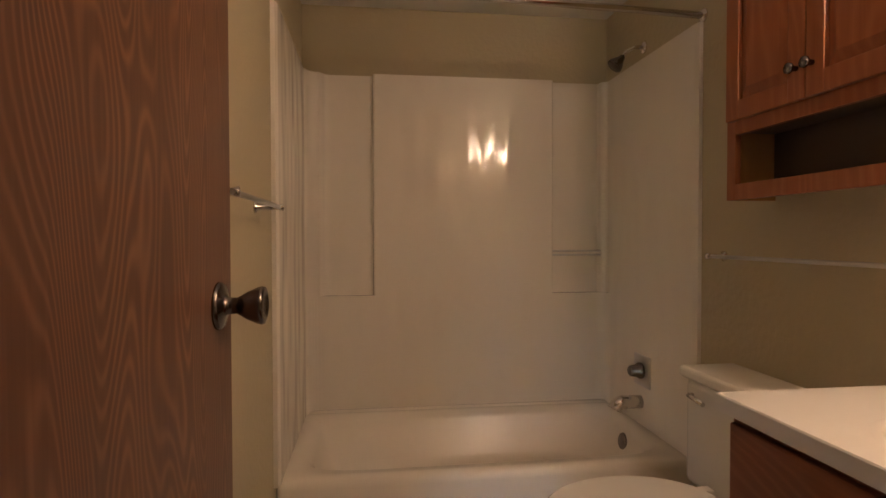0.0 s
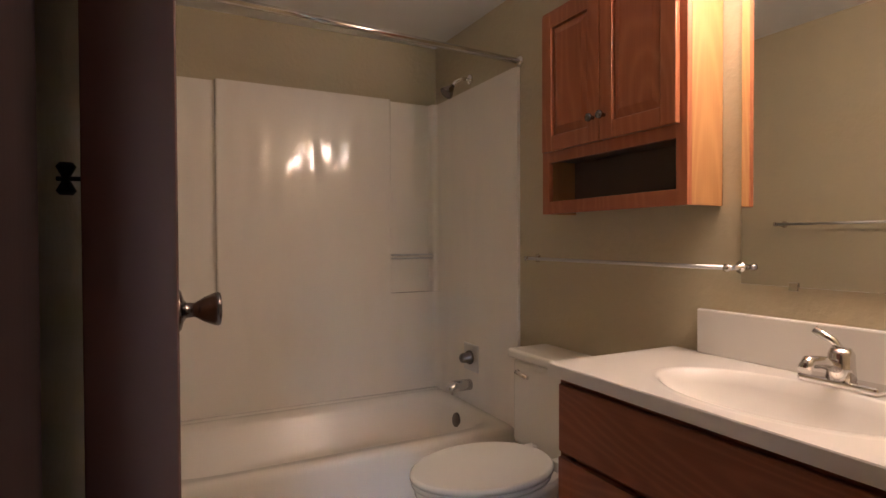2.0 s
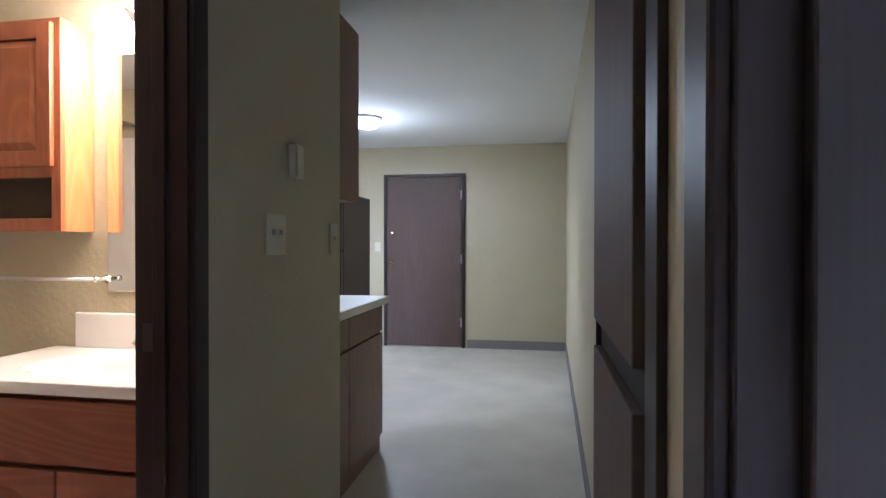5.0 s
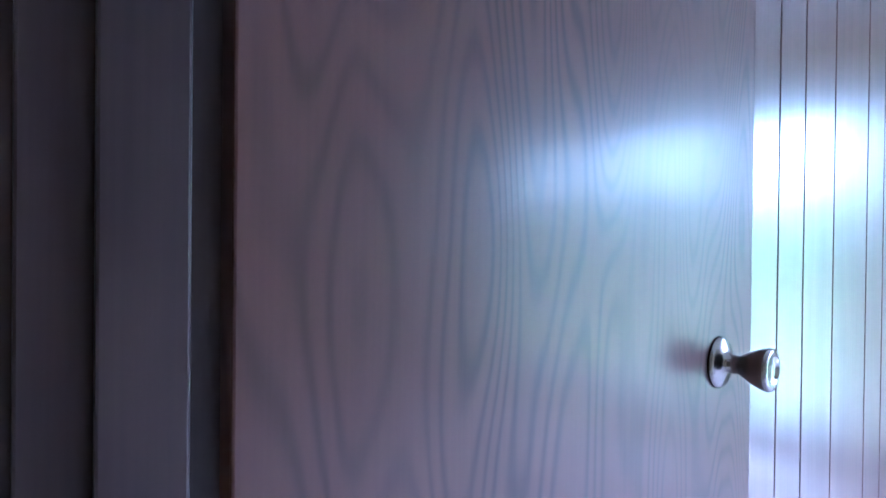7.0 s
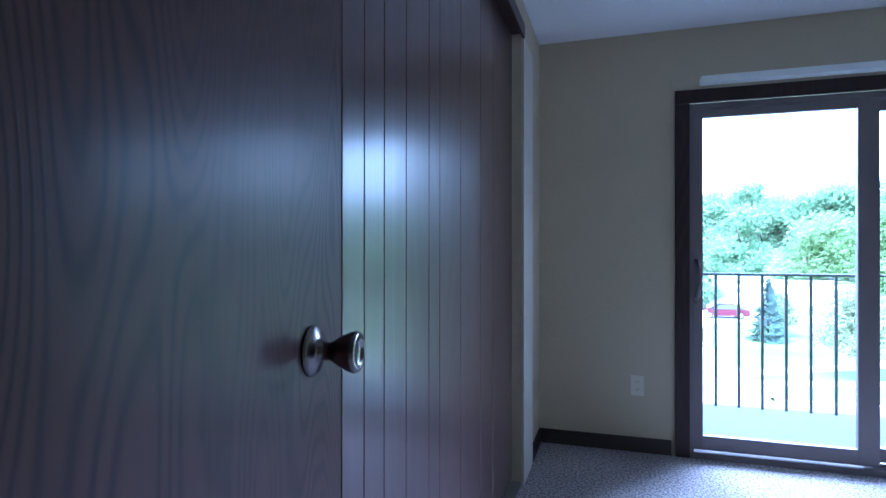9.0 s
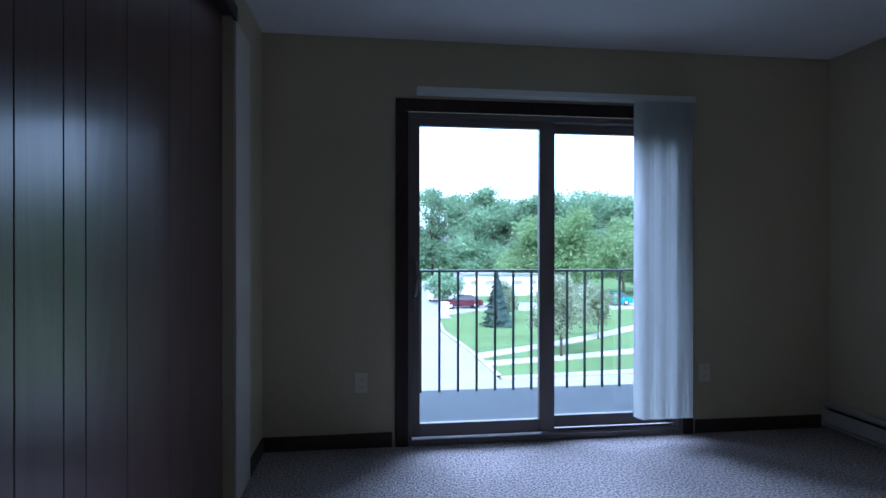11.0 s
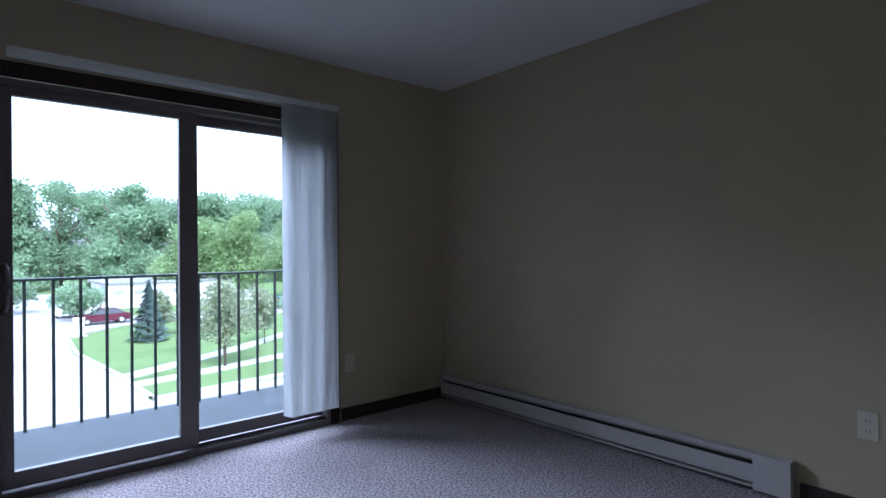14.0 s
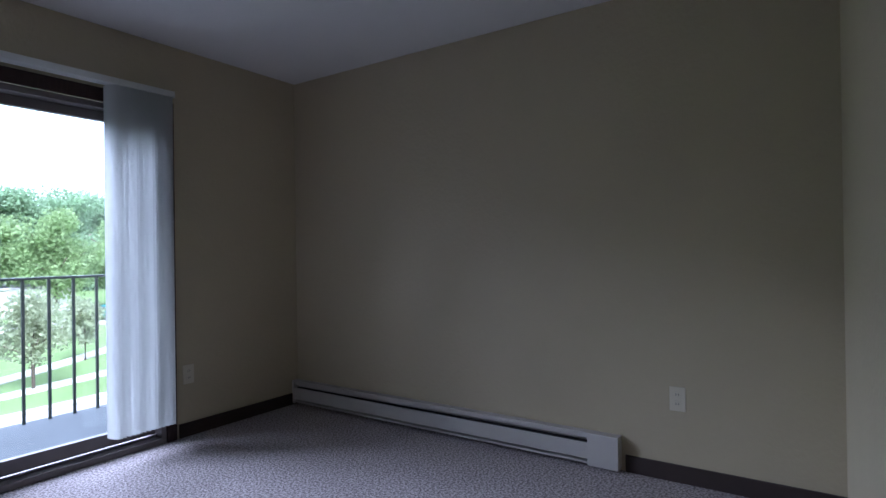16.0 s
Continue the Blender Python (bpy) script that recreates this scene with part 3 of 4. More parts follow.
def towel_rail(name, x, wall, y0, y1, z, label):
    t = thing(name, (wall, (y0 + y1) / 2, z), label, "towel rail")
    s = 1 if x > wall else -1
    part("bar", tube([(x, y0, z), (x, y1, z)], 0.0065), ALUM, t)
    for y in (y0 + 0.012, y1 - 0.012):
        part("post", lathe([(0.018, 0), (0.018, 0.004), (0.009, 0.010), (0.008, abs(x - wall) - 0.004), (0.011, abs(x - wall) + 0.012), (0.004, abs(x - wall) + 0.014)], (wall, y, z), (s, 0, 0), 16), CHROME, t)
    return t


towel_rail("towel_rail", BW + 0.07, BW, 1.10, 1.66, 1.25, "thin chrome towel rail beside the tub")
towel_rail("towel_rail", BE - 0.055, BE, 0.835, 1.79, 1.095, "thin chrome towel rail above the toilet")


def toilet():
    t = thing("toilet", (0.45, 1.42, 0), "cream white china toilet, lid closed", "toilet")
    yc = 1.45
    part("tank", boxes((0.565, 0.745, yc - 0.25, yc + 0.25, 0.36, 0.70), bevel=0.02, seg=3), CHINA, t)
    part("tank_lid", boxes((0.55, 0.75, yc - 0.265, yc + 0.265, 0.702, 0.74), bevel=0.012, seg=3), CHINA, t)
    part("flush_lever", tube([(0.562, yc + 0.20, 0.655), (0.548, yc + 0.20, 0.655), (0.545, yc + 0.12, 0.648)], 0.008, 10), CHROME, t, "chrome flush lever")

    def oval(z0, z1, x0, x1, w0, w1, top=True):
        bm = bmesh.new()
        n = 40
        prev = None
        lay = [(z0, 0.0), (z1 - 0.006, 0.0), (z1, 0.008)]
        for z, inset in lay:
            vs = []
            for k in range(n):
                a = 2 * math.pi * k / n
                w = w1 if z > z0 + 1e-4 else w0
                cx = (x0 + x1) / 2
                rx = (x1 - x0) / 2 - inset
                c = math.cos(a)
                vs.append(bm.verts.new((cx + rx * c, yc + (w - inset) * math.sin(a) * (1.0 + 0.06 * c), z)))
            if prev:
                for k in range(n):
                    f = bm.faces.new((prev[k], prev[(k + 1) % n], vs[(k + 1) % n], vs[k]))
                    f.smooth = True
            else:
                bm.faces.new(vs[::-1])
            prev = vs
        bm.faces.new(prev)
        return bm

    bm = bmesh.new()
    n = 32
    prev = None
    for z, x0, x1, w in ((0.0, 0.18, 0.56, 0.12), (0.10, 0.20, 0.55, 0.11), (0.2, 0.14, 0.56, 0.125), (0.30, 0.05, 0.57, 0.165), (0.35, 0.03, 0.575, 0.18), (0.373, 0.03, 0.575, 0.18)):
        vs = [bm.verts.new(((x0 + x1) / 2 + (x1 - x0) / 2 * math.cos(2 * math.pi * k / n), yc + w * math.sin(2 * math.pi * k / n), z)) for k in range(n)]
        if prev:
            for k in range(n):
                f = bm.faces.new((prev[k], prev[(k + 1) % n], vs[(k + 1) % n], vs[k]))
                f.smooth = True
        prev = vs
    bm.faces.new(prev)
    part("bowl", bm, CHINA, t)
    part("seat", oval(0.376, 0.392, 0.02, 0.52, 0.19, 0.19), CHINA, t)
    part("lid", oval(0.395, 0.415, 0.015, 0.53, 0.193, 0.193), CHINA, t)
    for s in (-0.08, 0.08):
        part("hinge", boxes((0.51, 0.55, yc + s - 0.018, yc + s + 0.018, 0.372, 0.41), bevel=0.005), CHINA, t)
    return t


toilet()


def raised_door(name, parent, x, y0, y1, z0, z1, mat, arch=0.0):
    """Frame-and-panel door facing west, with its face at x; arch: how far the panel's top rises in the middle."""
    a, b, lo, hi = y0 + 0.055, y1 - 0.055, z0 + 0.055, z1 - 0.055
    d = part(name, boxes((x, x + 0.019, y0, a, z0, z1), (x, x + 0.019, b, y1, z0, z1), (x + 0.0005, x + 0.019, a - 0.001, b + 0.001, z0, lo), bevel=0.003), mat, parent)

    def crest(f, inset):
        s = min(1.0, max(0.0, (1 - abs(2 * f - 1)) * 1.5))
        return hi - inset - arch * (1 - math.sin(s * math.pi / 2))

    n = 16 if arch else 1

    def prism(points, xa, xb):
        bm = extrude_plan(points, xa, xb)
        for v in bm.verts:
            v.co = (v.co.z, v.co.x, v.co.y)
        bmesh.ops.recalc_face_normals(bm, faces=bm.faces)
        return bm

    part("top_rail", prism([(a - 0.001, z1), (b + 0.001, z1)] + [(b + 0.001 - (b - a + 0.002) * k / n, crest(1 - k / n, 0)) for k in range(n + 1)], x + 0.0005, x + 0.019), mat, d)
    bm = bmesh.new()
    rings = []
    for inset, depth in ((0.003, 0.016), (0.003, 0.012), (0.030, 0.003)):
        ya, yb = a + inset, b - inset
        pts = [(ya, lo + inset), (yb, lo + inset)] + [(yb - (yb - ya) * k / n, crest(1 - k / n, inset)) for k in range(n + 1)]
        rings.append([bm.verts.new((x + depth, y, z)) for y, z in pts])
    for p, q in zip(rings, rings[1:]):
        for k in range(len(p)):
            bm.faces.new((p[k], p[(k + 1) % len(p)], q[(k + 1) % len(p)], q[k]))
    bm.faces.new(rings[-1])
    bmesh.ops.recalc_face_normals(bm, faces=bm.faces)
    part("raised_panel", bm, mat, d)
    return d


def wall_cabinet():
    x0, y0, y1, z0, z1 = 0.604, 0.905, 1.55, 1.27, 2.02
    t = thing("wall_cabinet", (0.68, 1.23, z0), "honey oak wall cabinet with two doors and open shelf", "cabinet")
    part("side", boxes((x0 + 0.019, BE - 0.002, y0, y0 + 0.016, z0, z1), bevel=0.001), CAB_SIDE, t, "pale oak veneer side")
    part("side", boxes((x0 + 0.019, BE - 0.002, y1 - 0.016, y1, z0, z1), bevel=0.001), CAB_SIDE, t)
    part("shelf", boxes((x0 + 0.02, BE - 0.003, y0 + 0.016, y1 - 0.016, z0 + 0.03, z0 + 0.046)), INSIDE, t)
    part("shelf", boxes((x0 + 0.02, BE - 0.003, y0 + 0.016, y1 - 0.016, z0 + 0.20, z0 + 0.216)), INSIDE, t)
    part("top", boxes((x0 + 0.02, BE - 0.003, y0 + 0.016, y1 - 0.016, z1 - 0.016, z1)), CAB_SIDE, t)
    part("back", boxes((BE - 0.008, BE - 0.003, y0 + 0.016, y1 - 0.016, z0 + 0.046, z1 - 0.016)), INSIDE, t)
    part("face_frame", boxes((x0, x0 + 0.019, y0, y0 + 0.038, z0, z1), (x0, x0 + 0.019, y1 - 0.038, y1, z0, z1), (x0 + 0.0006, x0 + 0.0185, y0 + 0.037, y1 - 0.037, z0, z0 + 0.046), (x0 + 0.0006, x0 + 0.0185, y0 + 0.037, y1 - 0.037, z0 + 0.19, z0 + 0.24), (x0 + 0.0006, x0 + 0.0185, y0 + 0.037, y1 - 0.037, z1 - 0.04, z1), bevel=0.0015), CAB, t)
    ym = (y0 + y1) / 2
    for a, b, ky in ((y0 + 0.022, ym - 0.002, ym - 0.025), (ym + 0.002, y1 - 0.022, ym + 0.025)):
        d = raised_door("door", t, x0 - 0.021, a, b, z0 + 0.228, z1 - 0.02, CAB)
        part("knob", lathe([(0.006, 0), (0.007, 0.012), (0.014, 0.020), (0.013, 0.027), (0.004, 0.029)], (x0 - 0.021, ky, z0 + 0.305), (-1, 0, 0), 14), STEEL, d)
    return t


wall_cabinet()


def vanity():
    x0, y0, y1 = 0.285, 0.13, 1.055
    t = thing("vanity_cabinet", (0.5, 0.6, 0), "brown oak bathroom vanity cabinet under a white top", "vanity cabinet")
    part("body", boxes((x0 + 0.02, BE - 0.002, y0, y1, 0.09, 0.66), (x0 + 0.02, BE - 0.002, y1 - 0.016, y1, 0.658, 0.80), (x0 + 0.07, BE - 0.002, y0, y1, 0.0, 0.092)), VAN, t)
    part("face_frame", boxes((x0, x0 + 0.02, y0, y0 + 0.04, 0.09, 0.80), (x0, x0 + 0.02, y1 - 0.04, y1, 0.09, 0.80), (x0 + 0.0005, x0 + 0.0195, y0 + 0.039, y1 - 0.039, 0.775, 0.80), (x0 + 0.0005, x0 + 0.0195, y0 + 0.039, y1 - 0.039, 0.59, 0.62), (x0 + 0.0005, x0 + 0.0195, y0 + 0.039, y1 - 0.039, 0.09, 0.13)), VAN, t)
    part("drawer_front", boxes((x0 - 0.019, x0 - 0.001, y0 + 0.02, y1 - 0.012, 0.60, 0.785), bevel=0.005), VAN, t)
    ym = (y0 + y1) / 2
    for a, b in ((y0 + 0.02, ym - 0.003), (ym + 0.003, y1 - 0.012)):
        raised_door("door", t, x0 - 0.0195, a, b, 0.11, 0.585, VAN, 0.07)
    return t


vanity()


def vanity_top():
    t = thing("sink_counter", (0.5, 0.6, 0.80), "white cultured marble vanity top with moulded basin", "worktop")
    x0, x1, y0, y1, zt = 0.255, BE - 0.002, 0.117, 1.075, 0.837
    cx, cy, rx, ry = 0.475, 0.585, 0.165, 0.265
    n = 48
    bm = bmesh.new()

    def rect(k):
        a = 2 * math.pi * k / n
        c, s = math.cos(a), math.sin(a)
        m = 1 / max(abs(c), abs(s))
        u, v = c * m, s * m
        return (cx + (u * (x1 - cx) if u > 0 else u * (cx - x0)), cy + (v * (y1 - cy) if v > 0 else v * (cy - y0)))

    def ring(f, z):
        return [bm.verts.new((cx + rx * f * math.cos(2 * math.pi * k / n), cy + ry * f * math.sin(2 * math.pi * k / n), z)) for k in range(n)]

    outer_lo = [bm.verts.new((*rect(k), 0.802)) for k in range(n)]
    outer = [bm.verts.new((*rect(k), zt - 0.003)) for k in range(n)]
    outer_in = [bm.verts.new((cx + (rect(k)[0] - cx) * 0.99, cy + (rect(k)[1] - cy) * 0.995, zt)) for k in range(n)]
    rings = [outer_lo, outer, outer_in, ring(1.12, zt), ring(1.06, zt + 0.003), ring(1.0, zt - 0.002), ring(0.94, zt - 0.03), ring(0.82, zt - 0.08), ring(0.58, zt - 0.115), ring(0.2, zt - 0.13), ring(0.06, zt - 0.132)]
    for i, (a, b) in enumerate(zip(rings, rings[1:])):
        for k in range(n):
            f = bm.faces.new((a[k], a[(k + 1) % n], b[(k + 1) % n], b[k]))
            f.smooth = i > 2
    bm.faces.new(rings[-1])
    bmesh.ops.recalc_face_normals(bm, faces=bm.faces)
    part("basin_top", bm, MARBLE, t)
    part("backsplash", boxes((BE - 0.022, BE - 0.002, y0, 0.975, zt - 0.002, 0.968), bevel=0.005), MARBLE, t)
    part("drain", lathe([(0.022, 0), (0.022, 0.003), (0.012, 0.005)], (cx, cy, zt - 0.131), (0, 0, 1), 18), CHROME, t, "chrome drain ring")
    f = thing("faucet", (0.67, 0.55, zt), "chrome single-lever basin faucet", "faucet")
    part("base", boxes((0.645, 0.70, 0.465, 0.635, zt, zt + 0.022), bevel=0.009, seg=3), CHROME, f)
    part("body", lathe([(0.03, 0), (0.027, 0.03), (0.026, 0.06), (0.02, 0.072)], (0.672, 0.55, zt + 0.018), (0, 0, 1), 22), CHROME, f)
    part("spout", tube([(0.665, 0.55, zt + 0.045), (0.60, 0.55, zt + 0.066), (0.545, 0.55, zt + 0.072), (0.53, 0.55, zt + 0.055)], 0.014, 16), CHROME, f)
    part("lever", tube([(0.672, 0.55, zt + 0.085), (0.668, 0.565, zt + 0.105), (0.655, 0.60, zt + 0.128)], 0.009, 12), CHROME, f)
    return t


vanity_top()
mir = thing("mirror", (BE, 0.46, 1.05), "frameless wall mirror above the vanity", "mirror")
part("pane", boxes((BE - 0.006, BE - 0.001, 0.125, 0.845, 1.05, 1.93), bevel=0.0008), MIRROR, mir)
for y in (0.25, 0.70):
    part("clip", boxes((BE - 0.010, BE - 0.0065, y - 0.012, y + 0.012, 1.04, 1.062), bevel=0.001), CHROME, mir)
lamp = thing("vanity_light", (BE, 0.50, 2.06), "vanity light bar with glowing round glass shades", "wall light")
part("bar", boxes((BE - 0.03, BE - 0.002, 0.20, 0.80, 2.03, 2.13), bevel=0.006), CHROME, lamp)
for y in (0.27, 0.50, 0.73):
    part("shade", lathe([(0.02, 0), (0.03, 0.01), (0.058, 0.05), (0.066, 0.085), (0.060, 0.098), (0.002, 0.102)], (BE - 0.09, y, 2.06), (-0.15, 0, -1), 24), WARM, lamp, "glowing frosted glass shade")
    part("arm", tube([(BE - 0.03, y, 2.09), (BE - 0.07, y, 2.085), (BE - 0.09, y, 2.06)], 0.008, 10), CHROME, lamp)
for by, watts in ((0.27, 1.8), (0.50, 1.5), (0.73, 0.7)):
    bulb("vanity_bulb", BE - 0.18, by, 1.93, watts, 0.03, (1.0, 0.69, 0.44))
vent = thing("ceiling_vent", (-0.017, 2.19, BC), "round white ceiling exhaust vent", "ceiling vent")
part("ring", lathe([(0.135, 0), (0.13, 0.012), (0.105, 0.022), (0.10, 0.012), (0.10, 0.001)], (-0.017, 2.19, BC), (0, 0, -1), 32), CEIL, vent)
part("grille", lathe([(0.098, 0.001), (0.096, 0.006), (0.05, 0.007)], (-0.017, 2.19, BC), (0, 0, -1), 28), DARK, vent, "dark grille opening")
part("cone", lathe([(0.062, 0.0085), (0.058, 0.02), (0.03, 0.026), (0.004, 0.027)], (-0.017, 2.19, BC), (0, 0, -1), 28), CEIL, vent)
sq = thing("ceiling_grille", (0.15, 0.62, BC), "square white ceiling fan grille", "ceiling vent")
part("frame", boxes((0.03, 0.27, 0.50, 0.74, BC - 0.014, BC), bevel=0.004), CEIL, sq)
for k in range(7):
    part("slat", boxes((0.05, 0.25, 0.523 + k * 0.028, 0.537 + k * 0.028, BC - 0.02, BC - 0.0145)), PLASTIC, sq)


# ---- hall, kitchen and living space ----
def plate(name, at, axis, label, gang=1, toggle=True, outlet=False):
    """Wall plate at a face; axis: 'n' faces south, 's' faces north, 'w' faces west, 'e' faces east."""
    x, y, z = at
    w = 0.036 if gang == 1 else 0.058
    t = thing(name, at, label, "outlet" if outlet else "light switch")

    def put(u0, u1, d0, d1, z0, z1):
        if axis == "n":
            return (x + u0, x + u1, y - d1, y - d0, z + z0, z + z1)
        if axis == "s":
            return (x + u0, x + u1, y + d0, y + d1, z + z0, z + z1)
        if axis == "e":
            return (x + d0, x + d1, y + u0, y + u1, z + z0, z + z1)
        return (x - d1, x - d0, y + u0, y + u1, z + z0, z + z1)

    part("plate", boxes(put(-w, w, 0.0, 0.005, -0.058, 0.058), bevel=0.0018), PLASTIC, t)
    if outlet:
        for dz in (-0.022, 0.022):
            s = part("socket", boxes(put(-0.017, 0.017, 0.005, 0.0075, dz - 0.014, dz + 0.014), bevel=0.001), PLASTIC, t)
            for u in (-0.006, 0.006):
                part("slot", boxes(put(u - 0.0012, u + 0.0012, 0.0072, 0.0082, dz - 0.005, dz + 0.005)), DARK, s)
    elif toggle:
        for u in ([0.0] if gang == 1 else [-0.023, 0.023]):
            part("toggle", boxes(put(u - 0.005, u + 0.005, 0.004, 0.015, -0.002, 0.014), bevel=0.001), PLASTIC, t)
    return t


plate("light_switch", (0.41, 0.0, 1.253), "n", "ivory double switch plate on the hall wall", 2)
plate("light_switch", (0.86, 0.0, 1.243), "n", "ivory single switch plate near the corner", 1)
ch = thing("door_chime", (0.52, 0.0, 1.48), "small ivory box on the hall wall", "door chime")
part("box", boxes((0.492, 0.548, -0.026, 0.0, 1.425, 1.53), bevel=0.004), PLASTIC, ch)
part("cover", boxes((0.498, 0.542, -0.029, -0.0262, 1.432, 1.523), bevel=0.001), PLASTIC, ch)
plate("light_switch", (5.42, 1.20, 1.2), "w", "ivory switch plate beside the entry door", 1)


def linen_cupboard():
    t = thing("linen_cupboard", (-0.3, HS, 0), "dark brown built-in hall cupboard with two slab doors", "cupboard")
    y = HS + 0.018
    part("frame", boxes((-0.575, -0.52, HS + 0.001, y - 0.008, 0.0, 2.08), (-0.104, -0.098, HS - 0.08, y - 0.004, 0.0, 2.08), (-0.52, -0.104, HS + 0.001, y, 2.04, 2.08), bevel=0.002), JAMB, t)
    part("backing", boxes((-0.519, -0.104, HS + 0.0005, HS + 0.003, 0.0, 2.04)), DARK, t)
    part("upper_door", boxes((-0.498, -0.106, HS + 0.004, y, 1.10, 2.03), bevel=0.002), DOOR_E, t)
    part("lower_door", boxes((-0.498, -0.106, HS + 0.004, y, 0.08, 1.055), bevel=0.002), DOOR_E, t)
    part("finger_pull", boxes((-0.51, -0.106, HS + 0.0035, HS + 0.006, 1.057, 1.098)), DARK, t, "dark finger-pull gap")
    return t


linen_cupboard()


def kitchen():
    up = thing("kitchen_wall_cabinet", (1.3, 0.4, 1.44), "brown wood kitchen wall cabinet", "cabinet")
    part("body", boxes((0.94, 1.65, 0.185, 0.50, 1.44, 2.31), bevel=0.002), KCAB, up)
    for a, b in ((0.95, 1.285), (1.295, 1.645)):
        part("door", boxes((a, b, 0.166, 0.184, 1.45, 2.30), bevel=0.003), KCAB, up)
    lo = thing("kitchen_base_cabinet", (1.6, 0.5, 0), "brown wood kitchen base cabinet", "cabinet")
    part("body", boxes((0.94, 2.12, 0.195, 0.80, 0.0, 0.868), bevel=0.002), KCAB, lo)
    for a, b in ((0.96, 1.52), (1.53, 2.11)):
        part("door", boxes((a, b, 0.176, 0.194, 0.10, 0.70), bevel=0.003), KCAB, lo)
        part("drawer_front", boxes((a, b, 0.176, 0.194, 0.715, 0.86), bevel=0.003), KCAB, lo)
    ct = thing("kitchen_worktop", (1.6, 0.5, 0.87), "cream laminate kitchen worktop", "worktop")
    part("top", boxes((0.935, 2.19, 0.155, 0.82, 0.87, 0.912), bevel=0.004), LAMINATE, ct)
    fr = thing("refrigerator", (3.3, 1.1, 0), "dark brown refrigerator beyond the worktop", "refrigerator")
    part("body", boxes((3.06, 3.75, 0.77, 1.45, 0.03, 1.64), bevel=0.01), BLACK, fr)
    part("upper_door", boxes((3.0, 3.058, 0.77, 1.45, 1.18, 1.64), bevel=0.008), BLACK, fr)
    part("lower_door", boxes((3.0, 3.058, 0.77, 1.45, 0.08, 1.17), bevel=0.008), BLACK, fr)
    part("kick_plate", boxes((3.05, 3.7, 0.79, 1.43, 0.0, 0.032)), DARK, fr)
    li = thing("ceiling_light", (3.85, 0.84, CZ), "lit round ceiling light", "ceiling light")
    part("pan", lathe([(0.15, 0), (0.15, 0.02), (0.14, 0.025)], (3.85, 0.84, CZ), (0, 0, -1), 28), ALUM, li)
    part("diffuser", lathe([(0.138, 0.026), (0.135, 0.05), (0.10, 0.085), (0.04, 0.098), (0.002, 0.1)], (3.85, 0.84, CZ), (0, 0, -1), 28), COOL, li, "glowing white glass bowl")


kitchen()
bulb("kitchen_bulb", 3.85, 0.84, CZ - 0.5, 1.9, 0.09, (1.0, 0.96, 0.82))
DOWN = bpy.data.lights.new("kitchen_downlight", "AREA")
DOWN.shape, DOWN.size, DOWN.energy, DOWN.color = "DISK", 0.26, 3.1, (1.0, 0.96, 0.82)
new("kitchen_downlight", DOWN).location = (3.85, 0.84, CZ - 0.115)


# ---- bedroom ----
def closet():
    t = thing("closet_doors", (RE + 0.05, -2.3, 0), "dark brown grooved wood sliding closet doors", "closet doors")
    edges = [-1.00, -1.21, -1.33, -1.52, -1.68, -1.81, -1.90, -1.995, -2.12, -2.28, -2.37, -2.58, -2.80]
    d = part("sliding_door", boxes((RE + 0.024, RE + 0.036, -2.80, -1.0, 0.03, 2.215)), BASE, t)
    for b, a in zip(edges, edges[1:]):
        part("board", boxes((RE + 0.012, RE + 0.024, a + 0.001, b - 0.001, 0.03, 2.215), bevel=0.002), PANEL, d)
    e = part("sliding_door", boxes((RE + 0.058, RE + 0.07, CY + 0.002, -2.76, 0.03, 2.215)), BASE, t)
    edges2 = [-2.76, -2.98, -3.20, CY + 0.004]
    for b, a in zip(edges2, edges2[1:]):
        part("board", boxes((RE + 0.046, RE + 0.058, a + 0.001, b - 0.001, 0.03, 2.215), bevel=0.002), PANEL, e)
    part("header_trim", boxes((RE - 0.016, RE - 0.001, CY - 0.02, RN - 0.03, 2.20, 2.27), bevel=0.004), JAMB, t)
    part("upper_track", boxes((RE + 0.002, RE + 0.09, CY + 0.002, RN - 0.03, 2.22, 2.268)), JAMB, t)
    part("floor_track", boxes((RE - 0.004, RE + 0.085, CY + 0.002, RN - 0.05, 0.001, 0.02), bevel=0.003), ALUM, t, "aluminium floor track")
    return t


closet()


